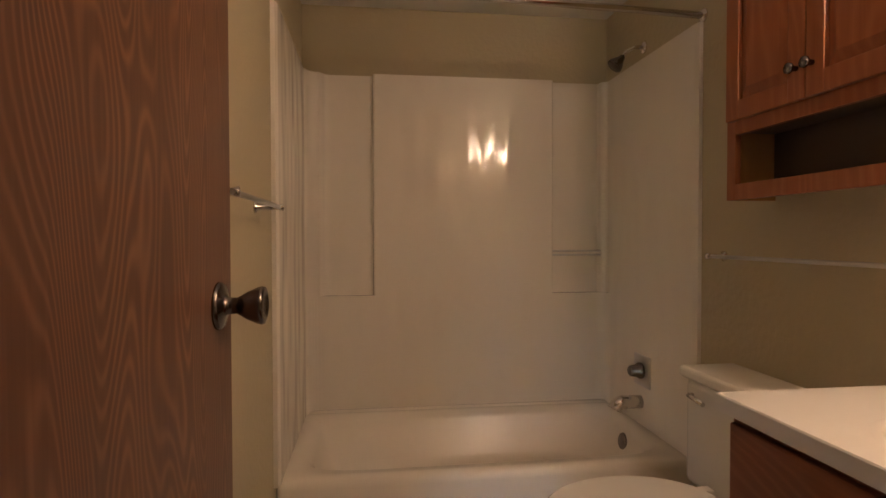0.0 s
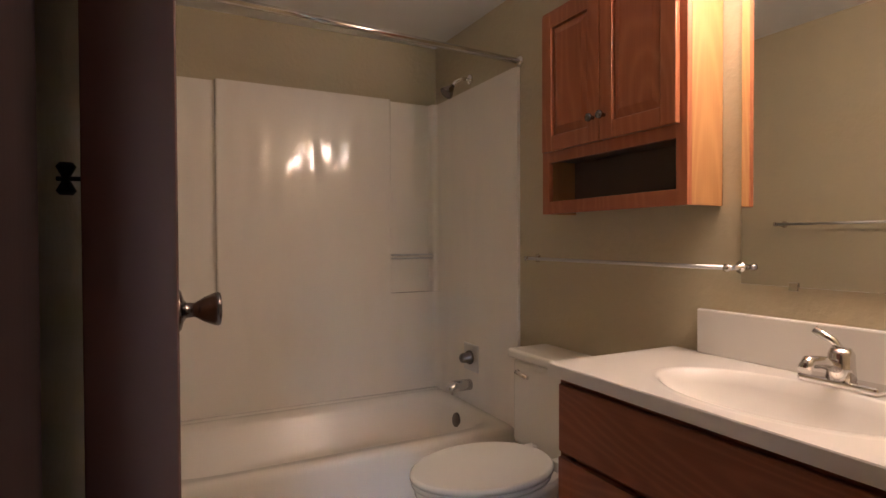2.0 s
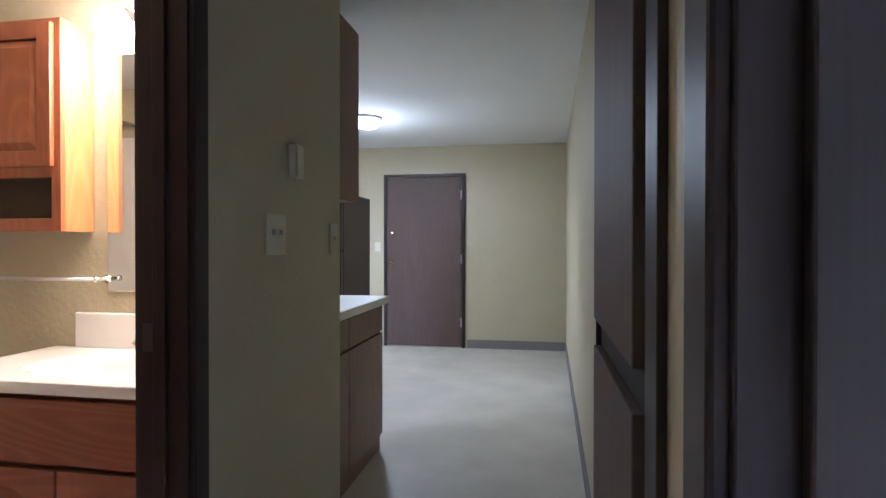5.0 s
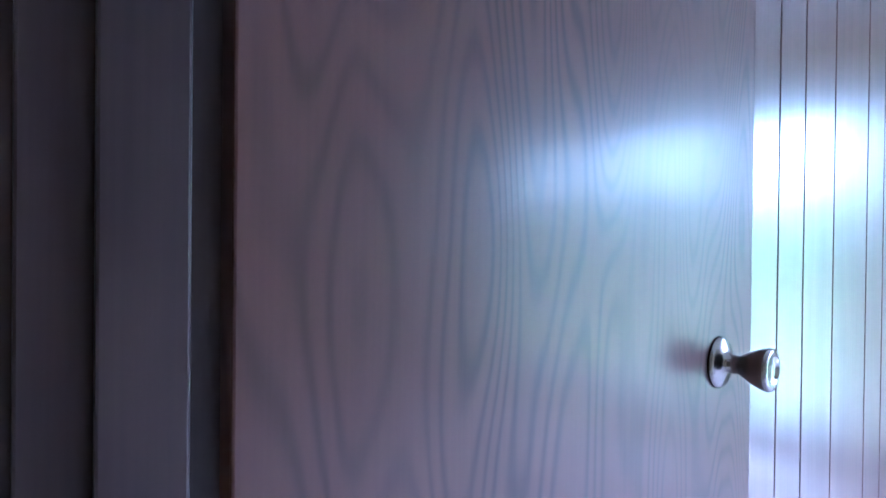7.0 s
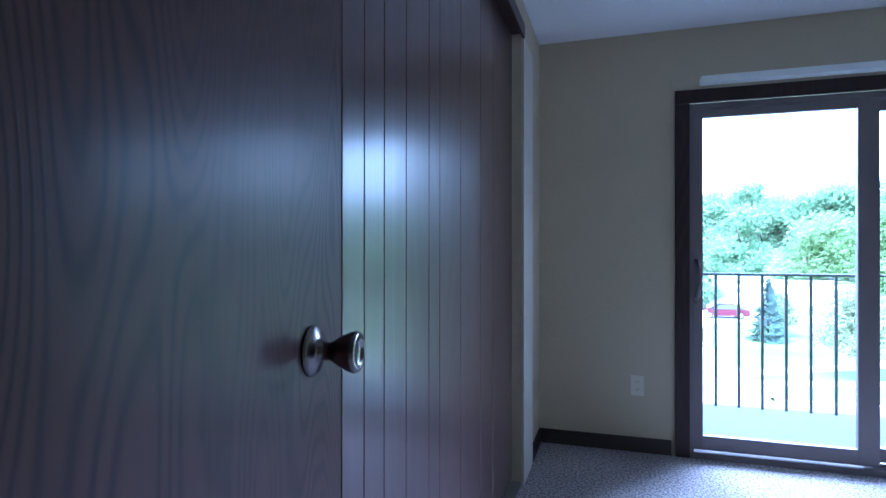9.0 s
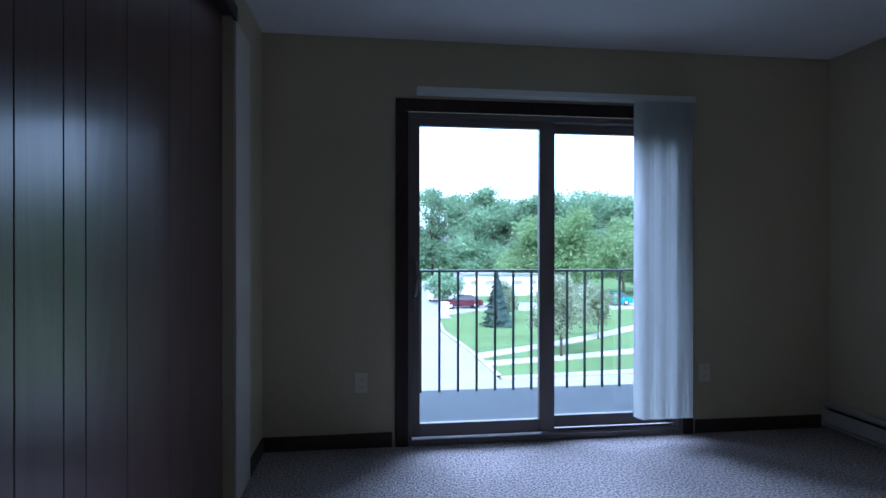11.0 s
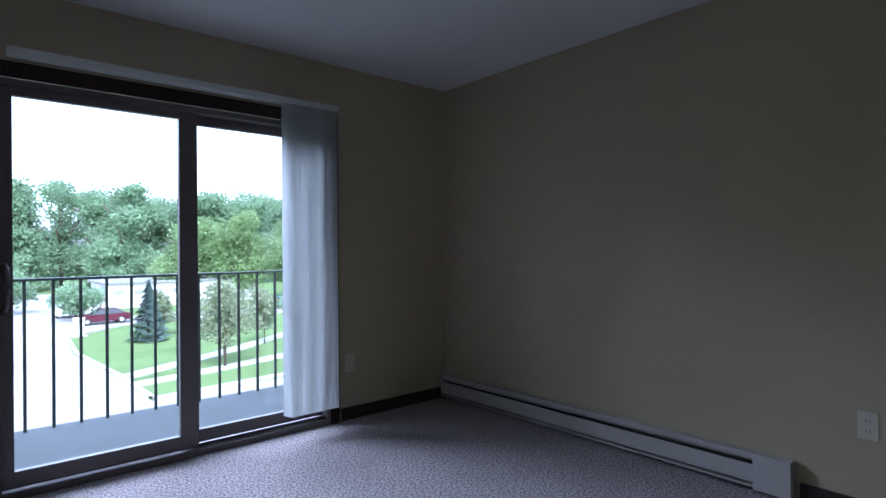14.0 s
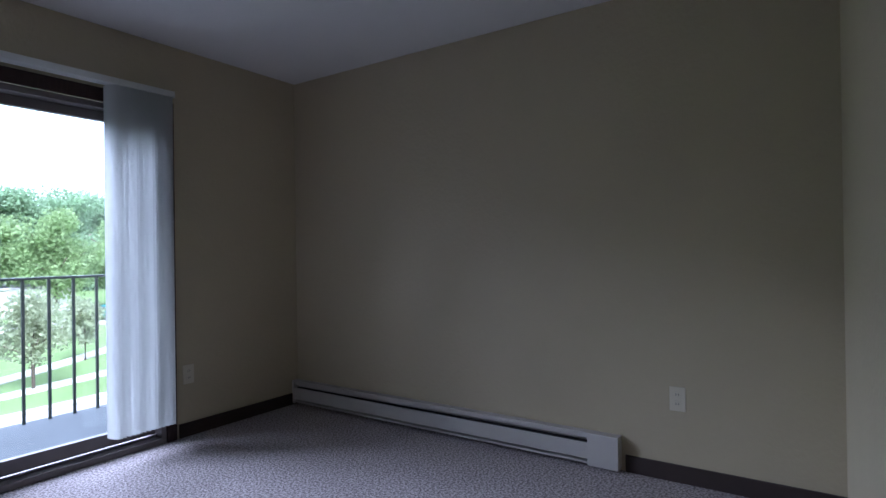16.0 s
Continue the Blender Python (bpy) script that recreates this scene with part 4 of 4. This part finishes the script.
def patio_door():
    t = thing("patio_door", (-2.3, RS, 0), "bronze framed sliding glass patio door", "patio door", kind="structure")
    y0, y1 = RS, RS + 0.02
    for a, b in ((PX1 - 0.075, PX1), (PX0, PX0 + 0.06)):
        part("casing", boxes((a, b, y0, y1, 0.0, PZ - 0.076), bevel=0.003), JAMB, t, "dark stained trim")
    part("head_casing", boxes((PX0, PX1, y0, y1, PZ - 0.075, PZ), bevel=0.003), JAMB, t)
    yf0, yf1 = RS - 0.13, RS + 0.006
    x0, x1 = PX0 + 0.061, PX1 - 0.076
    part("outer_frame", boxes((x0, x0 + 0.03, yf0, yf1, 0.0, PZ - 0.077), (x1 - 0.02, x1, yf0, yf1, 0.0, PZ - 0.077), (x0 + 0.03, x1 - 0.02, yf0, yf1, PZ - 0.11, PZ - 0.077), bevel=0.002), FRAME, t)
    part("sill", boxes((x0 + 0.03, x1 - 0.02, yf0 - 0.03, RS + 0.012, -0.02, 0.035), (x0 + 0.03, x1 - 0.02, RS - 0.052, RS - 0.046, 0.035, 0.05), bevel=0.002), FRAME, t, "bronze sill track")

    def sash(name, a, b, y, gx0, gx1, gz0, gz1, zt):
        s = part(name, boxes((a, gx0, y - 0.02, y + 0.02, 0.052, zt), (gx1, b, y - 0.02, y + 0.02, 0.052, zt), (gx0, gx1, y - 0.0195, y + 0.0195, 0.052, gz0), (gx0, gx1, y - 0.0195, y + 0.0195, gz1, zt), bevel=0.003), FRAME, t)
        g = part("glass_pane", boxes((gx0 - 0.006, gx1 + 0.006, y - 0.003, y + 0.003, gz0 - 0.006, gz1 + 0.006)), GLASS, s, "clear glass pane")
        g.visible_shadow = False
        return s

    s = sash("sliding_sash", -2.352, x1 - 0.021, RS - 0.022, -2.256, -1.524, 0.125, 1.895, PZ - 0.112)
    sash("fixed_sash", x0 + 0.031, -2.30, RS - 0.080, PX0 + 0.15, -2.372, 0.125, 1.885, PZ - 0.112)
    part("handle", tube([(-1.490, RS + 0.0, 1.10), (-1.495, RS + 0.025, 1.085), (-1.505, RS + 0.042, 1.02), (-1.505, RS + 0.042, 0.97), (-1.495, RS + 0.025, 0.90), (-1.490, RS + 0.0, 0.885)], 0.011, 12), FRAME, s, "curved bronze pull handle")
    part("latch", boxes((-1.50, -1.475, RS - 0.002, RS + 0.012, 0.80, 0.86), bevel=0.003), FRAME, s)
    return t


patio_door()


def blinds():
    t = thing("vertical_blind", (-3.0, RS + 0.1, 2.05), "white vinyl vertical blind stacked open", "blind")
    part("head_rail", boxes((-3.20, -1.50, RS + 0.055, RS + 0.125, 2.055, 2.092), bevel=0.004), VINYLW, t)
    for k in range(16):
        x = -3.168 + k * 0.0212
        bm = bmesh.new()
        ang = radians(102 + 9 * math.sin(k * 1.3))
        vs = []
        for j in range(5):
            u = (j - 2) / 2 * 0.044
            bow = 0.006 * (1 - (u / 0.044) ** 2)
            px = x + u * math.cos(ang) + bow * math.sin(ang)
            py = RS + 0.09 + u * math.sin(ang) - bow * math.cos(ang)
            vs.append((px, py))
        lo = [bm.verts.new((a, b, 0.135)) for a, b in vs]
        hi = [bm.verts.new((a, b, 2.052)) for a, b in vs]
        for j in range(4):
            f = bm.faces.new((lo[j], lo[j + 1], hi[j + 1], hi[j]))
            f.smooth = True
        bmesh.ops.solidify(bm, geom=bm.faces[:], thickness=0.001)
        part("slat", bm, VINYLW, t)
    return t


blinds()


def heater():
    t = thing("baseboard_heater", (RW, -3.1, 0), "cream enamel electric baseboard heater along the wall", "heater")
    y0, y1 = RS + 0.006, -1.88
    part("back_plate", boxes((RW + 0.001, RW + 0.012, y0, y1, 0.02, 0.178)), HEAT, t)
    part("front_cover", boxes((RW + 0.052, RW + 0.06, y0 + 0.02, y1 - 0.02, 0.045, 0.128), bevel=0.002), HEAT, t)
    part("top_cover", boxes((RW + 0.012, RW + 0.05, y0, y1, 0.165, 0.178), (RW + 0.044, RW + 0.05, y0 + 0.02, y1 - 0.02, 0.15, 0.166), bevel=0.002), HEAT, t)
    part("bottom_lip", boxes((RW + 0.012, RW + 0.058, y0 + 0.02, y1 - 0.02, 0.02, 0.03), bevel=0.002), HEAT, t)
    part("element", boxes((RW + 0.02, RW + 0.042, y0 + 0.03, y1 - 0.03, 0.05, 0.13)), DARK, t, "dark heating element")
    for a, b in ((y0, y0 + 0.02), (y1 - 0.16, y1)):
        part("end_cap", boxes((RW + 0.012, RW + 0.063, a, b, 0.012, 0.18), bevel=0.003), HEAT, t)
    return t


heater()
plate("outlet", (-1.18, RS, 0.38), "s", "ivory wall outlet beside the patio door", 1, False, True)
plate("outlet", (-3.335, RS, 0.383), "s", "ivory wall outlet below the blind", 1, False, True)
plate("outlet", (RW, -1.61, 0.40), "e", "ivory wall outlet above the heater end", 1, False, True)

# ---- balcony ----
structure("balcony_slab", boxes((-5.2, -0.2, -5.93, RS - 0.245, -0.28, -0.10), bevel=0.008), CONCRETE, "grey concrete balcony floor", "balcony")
rl = thing("balcony_railing", (-2.7, -5.86, -0.1), "black painted iron balcony railing", "railing")
part("top_rail", boxes((-5.2, -0.2, -5.88, -5.84, 0.955, 0.975), bevel=0.004), RAIL, rl)
bar0 = part("baluster", boxes((-0.010, 0.010, -0.008, 0.008, -0.1, 0.957)), RAIL, rl)
bar0.location = (-0.33, -5.86, 0)
for k in range(1, 29):
    o = bar0.copy()
    scene.collection.objects.link(o)
    o.location = (-0.33 - 0.1667 * k, -5.86, 0)

# ---- outside ----
GZ = -5.5
structure("ground", boxes((-900, 900, -1400, RS - 0.3, GZ - 0.5, GZ)), GRASS, "green mown lawn", "ground")
structure("road", extrude_plan([(-60, -19), (30, -19), (30, -27.5), (-5, -28), (-5, -28), (-60, -31)], GZ, GZ + 0.03), ASPHALT, "pale grey asphalt road", "road")
structure("driveway", extrude_plan([(-7.6, -28), (6, -27.6), (6, -110), (-16, -110), (-14, -75), (-12.4, -58.2), (-7.2, -52.6), (-6.6, -44), (-7.4, -35)], GZ, GZ + 0.034), ASPHALT, "pale grey asphalt driveway and parking area", "road")
structure("parking_area", extrude_plan([(-12.4, -58.3), (-60, -58.3), (-60, -66), (-13.2, -66)], GZ, GZ + 0.03), ASPHALT, "pale grey asphalt parking strip", "road")


def ribbon(name, pts, w, z, mat, label):
    bm = bmesh.new()
    rows = []
    for i, p in enumerate(pts):
        a, b = Vector(pts[max(i - 1, 0)]), Vector(pts[min(i + 1, len(pts) - 1)])
        d = (b - a).normalized()
        nrm = Vector((-d.y, d.x)) * w / 2
        rows.append([bm.verts.new((p[0] + s * nrm.x, p[1] + s * nrm.y, zz)) for s, zz in ((-1, GZ - 0.02), (-1, z), (1, z), (1, GZ - 0.02))])
    for a, b in zip(rows, rows[1:]):
        for k in range(3):
            bm.faces.new((a[k], a[k + 1], b[k + 1], b[k]))
    bmesh.ops.recalc_face_normals(bm, faces=bm.faces)
    return structure(name, bm, mat, label, "path")


ribbon("path_1", [(-7.5, -34.2), (-11, -36.2), (-15, -38.6), (-21, -43), (-28, -49), (-40, -57)], 1.3, GZ + 0.04, PATHC, "pale concrete footpath across the lawn")
ribbon("path_2", [(-7.5, -32.0), (-12, -33.0), (-17, -34.4), (-24, -37), (-40, -44)], 1.2, GZ + 0.045, PATHC, "pale concrete footpath beside the road")
ribbon("kerb", [(-7.7, -28.3), (-14, -28.9), (-30, -30.2), (-60, -31.6)], 0.25, GZ + 0.15, PATHC, "pale concrete kerb")
ribbon("kerb_drive", [(-7.7, -28.6), (-7.5, -35), (-6.8, -44), (-7.3, -52.6), (-12.3, -58.1), (-40, -58.1)], 0.25, GZ + 0.15, PATHC, "pale concrete kerb")


def leaves(name, parent, mat, centres, radii, count, size, rng, flat=0.0):
    """A crown of many small four-sided leaf clumps round several centres."""
    verts, faces = [], []
    for i in range(count):
        k = rng.integers(len(centres))
        d = rng.normal(size=3)
        d /= np.linalg.norm(d)
        c = np.array(centres[k]) + d * np.array(radii[k]) * (rng.random() ** 0.4) * (0.7 + 0.6 * rng.random())
        u = rng.normal(size=3)
        u /= np.linalg.norm(u)
        v = np.cross(u, rng.normal(size=3))
        v /= np.linalg.norm(v)
        s = size * (0.5 + rng.random())
        b = len(verts)
        verts += [c - u * s, c + v * s * 0.6, c + u * s, c - v * s * 0.6 + np.cross(u, v) * s * 0.3]
        faces += [(b, b + 1, b + 2), (b, b + 2, b + 3)]
    me = bpy.data.meshes.new(name)
    me.from_pydata([tuple(p) for p in verts], [], faces)
    me.materials.append(mat)
    ob = new(name, me)
    ob.parent = parent
    ob.matrix_parent_inverse = Matrix.Translation(-parent.location)
    return ob


def broadleaf(x, y, h, spread, mat, count, size, seed, label, group="", low=0.25):
    rng = np.random.default_rng(seed)
    t = thing("tree", (x, y, GZ), label, "tree", group)
    bm = tube([(x, y, GZ - 0.1), (x + 0.03 * h * rng.normal() * 0.3, y, GZ + h * 0.3), (x + 0.1, y + 0.1, GZ + h * 0.75)], 0.018 * h, 8)
    tips = []
    for k in range(6):
        a = k * 1.05 + rng.random()
        z0 = GZ + h * (0.28 + 0.06 * k)
        tip = (x + math.cos(a) * spread * 0.6, y + math.sin(a) * spread * 0.6, z0 + h * 0.2)
        limb = tube([(x, y, z0), ((x + tip[0]) / 2, (y + tip[1]) / 2, z0 + h * 0.12), tip], 0.007 * h, 6)
        me = bpy.data.meshes.new("limb")
        limb.to_mesh(me)
        limb.free()
        bm.from_mesh(me)
        bpy.data.meshes.remove(me)
    part("trunk", bm, BARK, t)
    cs, rs = [], []
    for k in range(20):
        a, q = rng.random() * 6.28, rng.random()
        zz = low + (0.93 - low) * rng.random()
        w = spread * 0.75 * math.sqrt(max(0.05, 1 - ((zz - 0.5) / 0.55) ** 2)) * math.sqrt(q)
        cs.append((x + math.cos(a) * w, y + math.sin(a) * w, GZ + h * zz))
        if k < 4:
            cs[-1] = (x, y, GZ + h * (0.35 + 0.17 * k))
        r = spread * (0.30 + 0.22 * rng.random())
        rs.append((r, r, r * 0.8))
    leaves("crown", t, mat, cs, rs, count, size, rng)
    return t


rs_ = np.random.default_rng(5)
for k in range(22):
    x = 2 - k * 4.0 + rs_.normal() * 1.2
    y = -118 - 10 * rs_.random() + (6 if k % 3 == 0 else 0)
    broadleaf(x, y, 18.5 + 2.6 * rs_.random() - 0.10 * k, 6.4, LEAF_A, 11000, 0.30, 100 + k, "tall dark green broadleaf tree in a far row", "far tree row", 0.06)
for k, (x, y, h) in enumerate(((-23.5, -78, 11.0), (-30, -76, 11.8), (-36, -74, 11.2), (-43, -77, 12.5), (-50, -70, 11.5))):
    broadleaf(x, y, h, 4.8, LEAF_B, 10000, 0.20, 200 + k, "bright green leafy tree behind the lawn", "bright trees")
broadleaf(-12.7, -33.5, 4.9, 2.2, LEAF_D, 5000, 0.10, 301, "small pale green tree on the lawn", low=0.4)
broadleaf(-17.6, -39.5, 3.9, 1.6, LEAF_D, 2400, 0.12, 302, "small pale green tree on the lawn", low=0.35)
broadleaf(-9.6, -64.5, 3.6, 2.4, LEAF_A, 1800, 0.2, 303, "dark green bushy tree by the parking area", low=0.35)
broadleaf(-13.4, -49.5, 3.4, 1.3, LEAF_D, 1500, 0.13, 304, "small pale green tree beside the spruce", low=0.3)
broadleaf(-4.5, -76, 4.8, 3.0, LEAF_A, 1800, 0.24, 305, "dark green bushy tree by the parking area", low=0.3)


def spruce(x, y, h, w):
    rng = np.random.default_rng(9)
    t = thing("spruce", (x, y, GZ), "dark blue-green spruce tree on the lawn", "tree")
    part("trunk", lathe([(0.12, 0), (0.07, h * 0.6), (0.01, h)], (x, y, GZ - 0.05), (0, 0, 1), 8), BARK, t)
    verts, faces = [], []
    for k in range(4200):
        f = rng.random() ** 0.7
        z = GZ + h * (1 - f * 0.95)
        a = rng.random() * 6.28
        tier = 0.78 + 0.22 * math.sin(f * 55 + 2 * math.sin(a * 3))
        r = w * f * tier * (0.35 + 0.65 * rng.random() ** 0.5)
        c = np.array((x + r * math.cos(a), y + r * math.sin(a), z - 0.16 * r))
        u = np.array((math.cos(a), math.sin(a), -0.25)) * (0.10 + 0.14 * rng.random())
        v = np.array((-math.sin(a), math.cos(a), 0.2 * rng.normal())) * 0.05
        b = len(verts)
        verts += [c - u, c + v, c + u, c - v + np.array((0, 0, -0.03))]
        faces += [(b, b + 1, b + 2), (b, b + 2, b + 3)]
    me = bpy.data.meshes.new("needles")
    me.from_pydata([tuple(p) for p in verts], [], faces)
    me.materials.append(LEAF_C)
    ob = new("needles", me)
    ob.parent = t
    ob.matrix_parent_inverse = Matrix.Translation(-t.location)


spruce(-11.72, -46.8, 4.6, 1.6)


def car(x, y, angle, paint, label):
    """Saloon or wagon: lofted body, glass house, four wheels."""
    t = thing("car", (x, y, GZ + 0.034), label, "car", "parked cars")
    g = GZ + 0.034
    body = bmesh.new()

    def loft(bm, prof, half, taper):
        a = [bm.verts.new((px, -half * s, pz)) for px, pz, s in prof]
        b = [bm.verts.new((px, half * s, pz)) for px, pz, s in prof]
        n = len(prof)
        bm.faces.new(a)
        bm.faces.new(b[::-1])
        for k in range(n):
            bm.faces.new((a[k], b[k], b[(k + 1) % n], a[(k + 1) % n]))
        bmesh.ops.recalc_face_normals(bm, faces=bm.faces)
        bmesh.ops.bevel(bm, geom=bm.edges[:], offset=0.05, segments=2, affect="EDGES")

    loft(body, [(-2.25, 0.30, 0.95), (2.2, 0.28, 0.95), (2.25, 0.60, 0.92), (2.05, 0.80, 0.92), (0.95, 0.92, 1.0), (-1.7, 0.95, 1.0), (-2.2, 0.90, 0.93)], 0.88, 0.9)
    glass = bmesh.new()
    loft(glass, [(1.05, 0.88, 0.95), (0.3, 1.38, 0.78), (-1.15, 1.40, 0.78), (-1.9, 0.90, 0.93)], 0.84, 0.8)
    roof = boxes((-1.15, 0.32, -0.64, 0.64, 1.385, 1.43), bevel=0.015)
    m = Matrix.Translation((x, y, g)) @ Matrix.Rotation(radians(angle), 4, "Z")
    for nm, bm, mt in (("body", body, paint), ("cabin_glass", glass, CARGLASS), ("roof", roof, paint)):
        bmesh.ops.transform(bm, matrix=m, verts=bm.verts)
        part(nm, bm, mt, t)
    for wx in (-1.4, 1.4):
        for s in (-1, 1):
            at = m @ Vector((wx, s * 0.72, 0.32))
            ax = m.to_3x3() @ Vector((0, s, 0))
            w = part("wheel", lathe([(0.30, 0), (0.32, 0.02), (0.32, 0.16), (0.29, 0.19), (0.2, 0.185)], at, ax, 18), TYRE, t)
            part("rim", lathe([(0.19, 0.187), (0.18, 0.195), (0.03, 0.20)], at, ax, 14), ALUM, w)
    return t


def paint(name, c):
    return material(name, c, 0.25, 0.0, vary=0.03)


car(-11.0, -60.9, 4, paint("maroon_paint", (0.07, 0.010, 0.022)), "maroon red car parked beyond the lawn")
car(-9.6, -70.0, 70, paint("white_paint", (0.7, 0.7, 0.7)), "white car parked in the lot")
car(-11.5, -88.0, 20, paint("blue_paint", (0.03, 0.05, 0.11)), "dark blue car parked in the lot")
car(-5.5, -92.0, 80, paint("grey_paint", (0.2, 0.2, 0.21)), "grey car parked in the lot")
car(-28.8, -62.0, 0, paint("teal_paint", (0.02, 0.20, 0.24)), "teal car parked beyond the lawn")


def low_building():
    t = thing("low_building", (-21, -80, GZ), "long low white building behind the parked cars", "building")
    part("wall", boxes((-32, -13.8, -86, -76, GZ, GZ + 2.9)), BLDG, t)
    part("roof", boxes((-32.4, -13.4, -86.4, -75.6, GZ + 2.9, GZ + 3.15), bevel=0.03), ROOF, t)
    for k in range(8):
        x = -15.2 - k * 2.1
        w = part("window", boxes((x - 0.6, x + 0.6, -76.0, -75.95, GZ + 1.5, GZ + 2.2)), BLDG, t)
        part("pane", boxes((x - 0.52, x + 0.52, -75.96, -75.93, GZ + 1.56, GZ + 2.14)), ROOF, w)
    return t


low_building()


def utility_box(x, y):
    t = thing("utility_box", (x, y, GZ), "white metal utility box at the lawn's edge", "utility box")
    part("base", boxes((x - 0.6, x + 0.6, y - 0.45, y + 0.45, GZ, GZ + 0.1), bevel=0.02), PATHC, t, "pale concrete base")
    part("body", boxes((x - 0.36, x + 0.36, y - 0.28, y + 0.28, GZ + 0.1, GZ + 1.42), bevel=0.03), BLDG, t)
    part("lid", boxes((x - 0.40, x + 0.40, y - 0.32, y + 0.32, GZ + 1.42, GZ + 1.5), bevel=0.02), BLDG, t)
    part("door", boxes((x - 0.30, x + 0.30, y + 0.28, y + 0.31, GZ + 0.2, GZ + 1.34), bevel=0.01), BLDG, t)


utility_box(-8.1, -53.0)
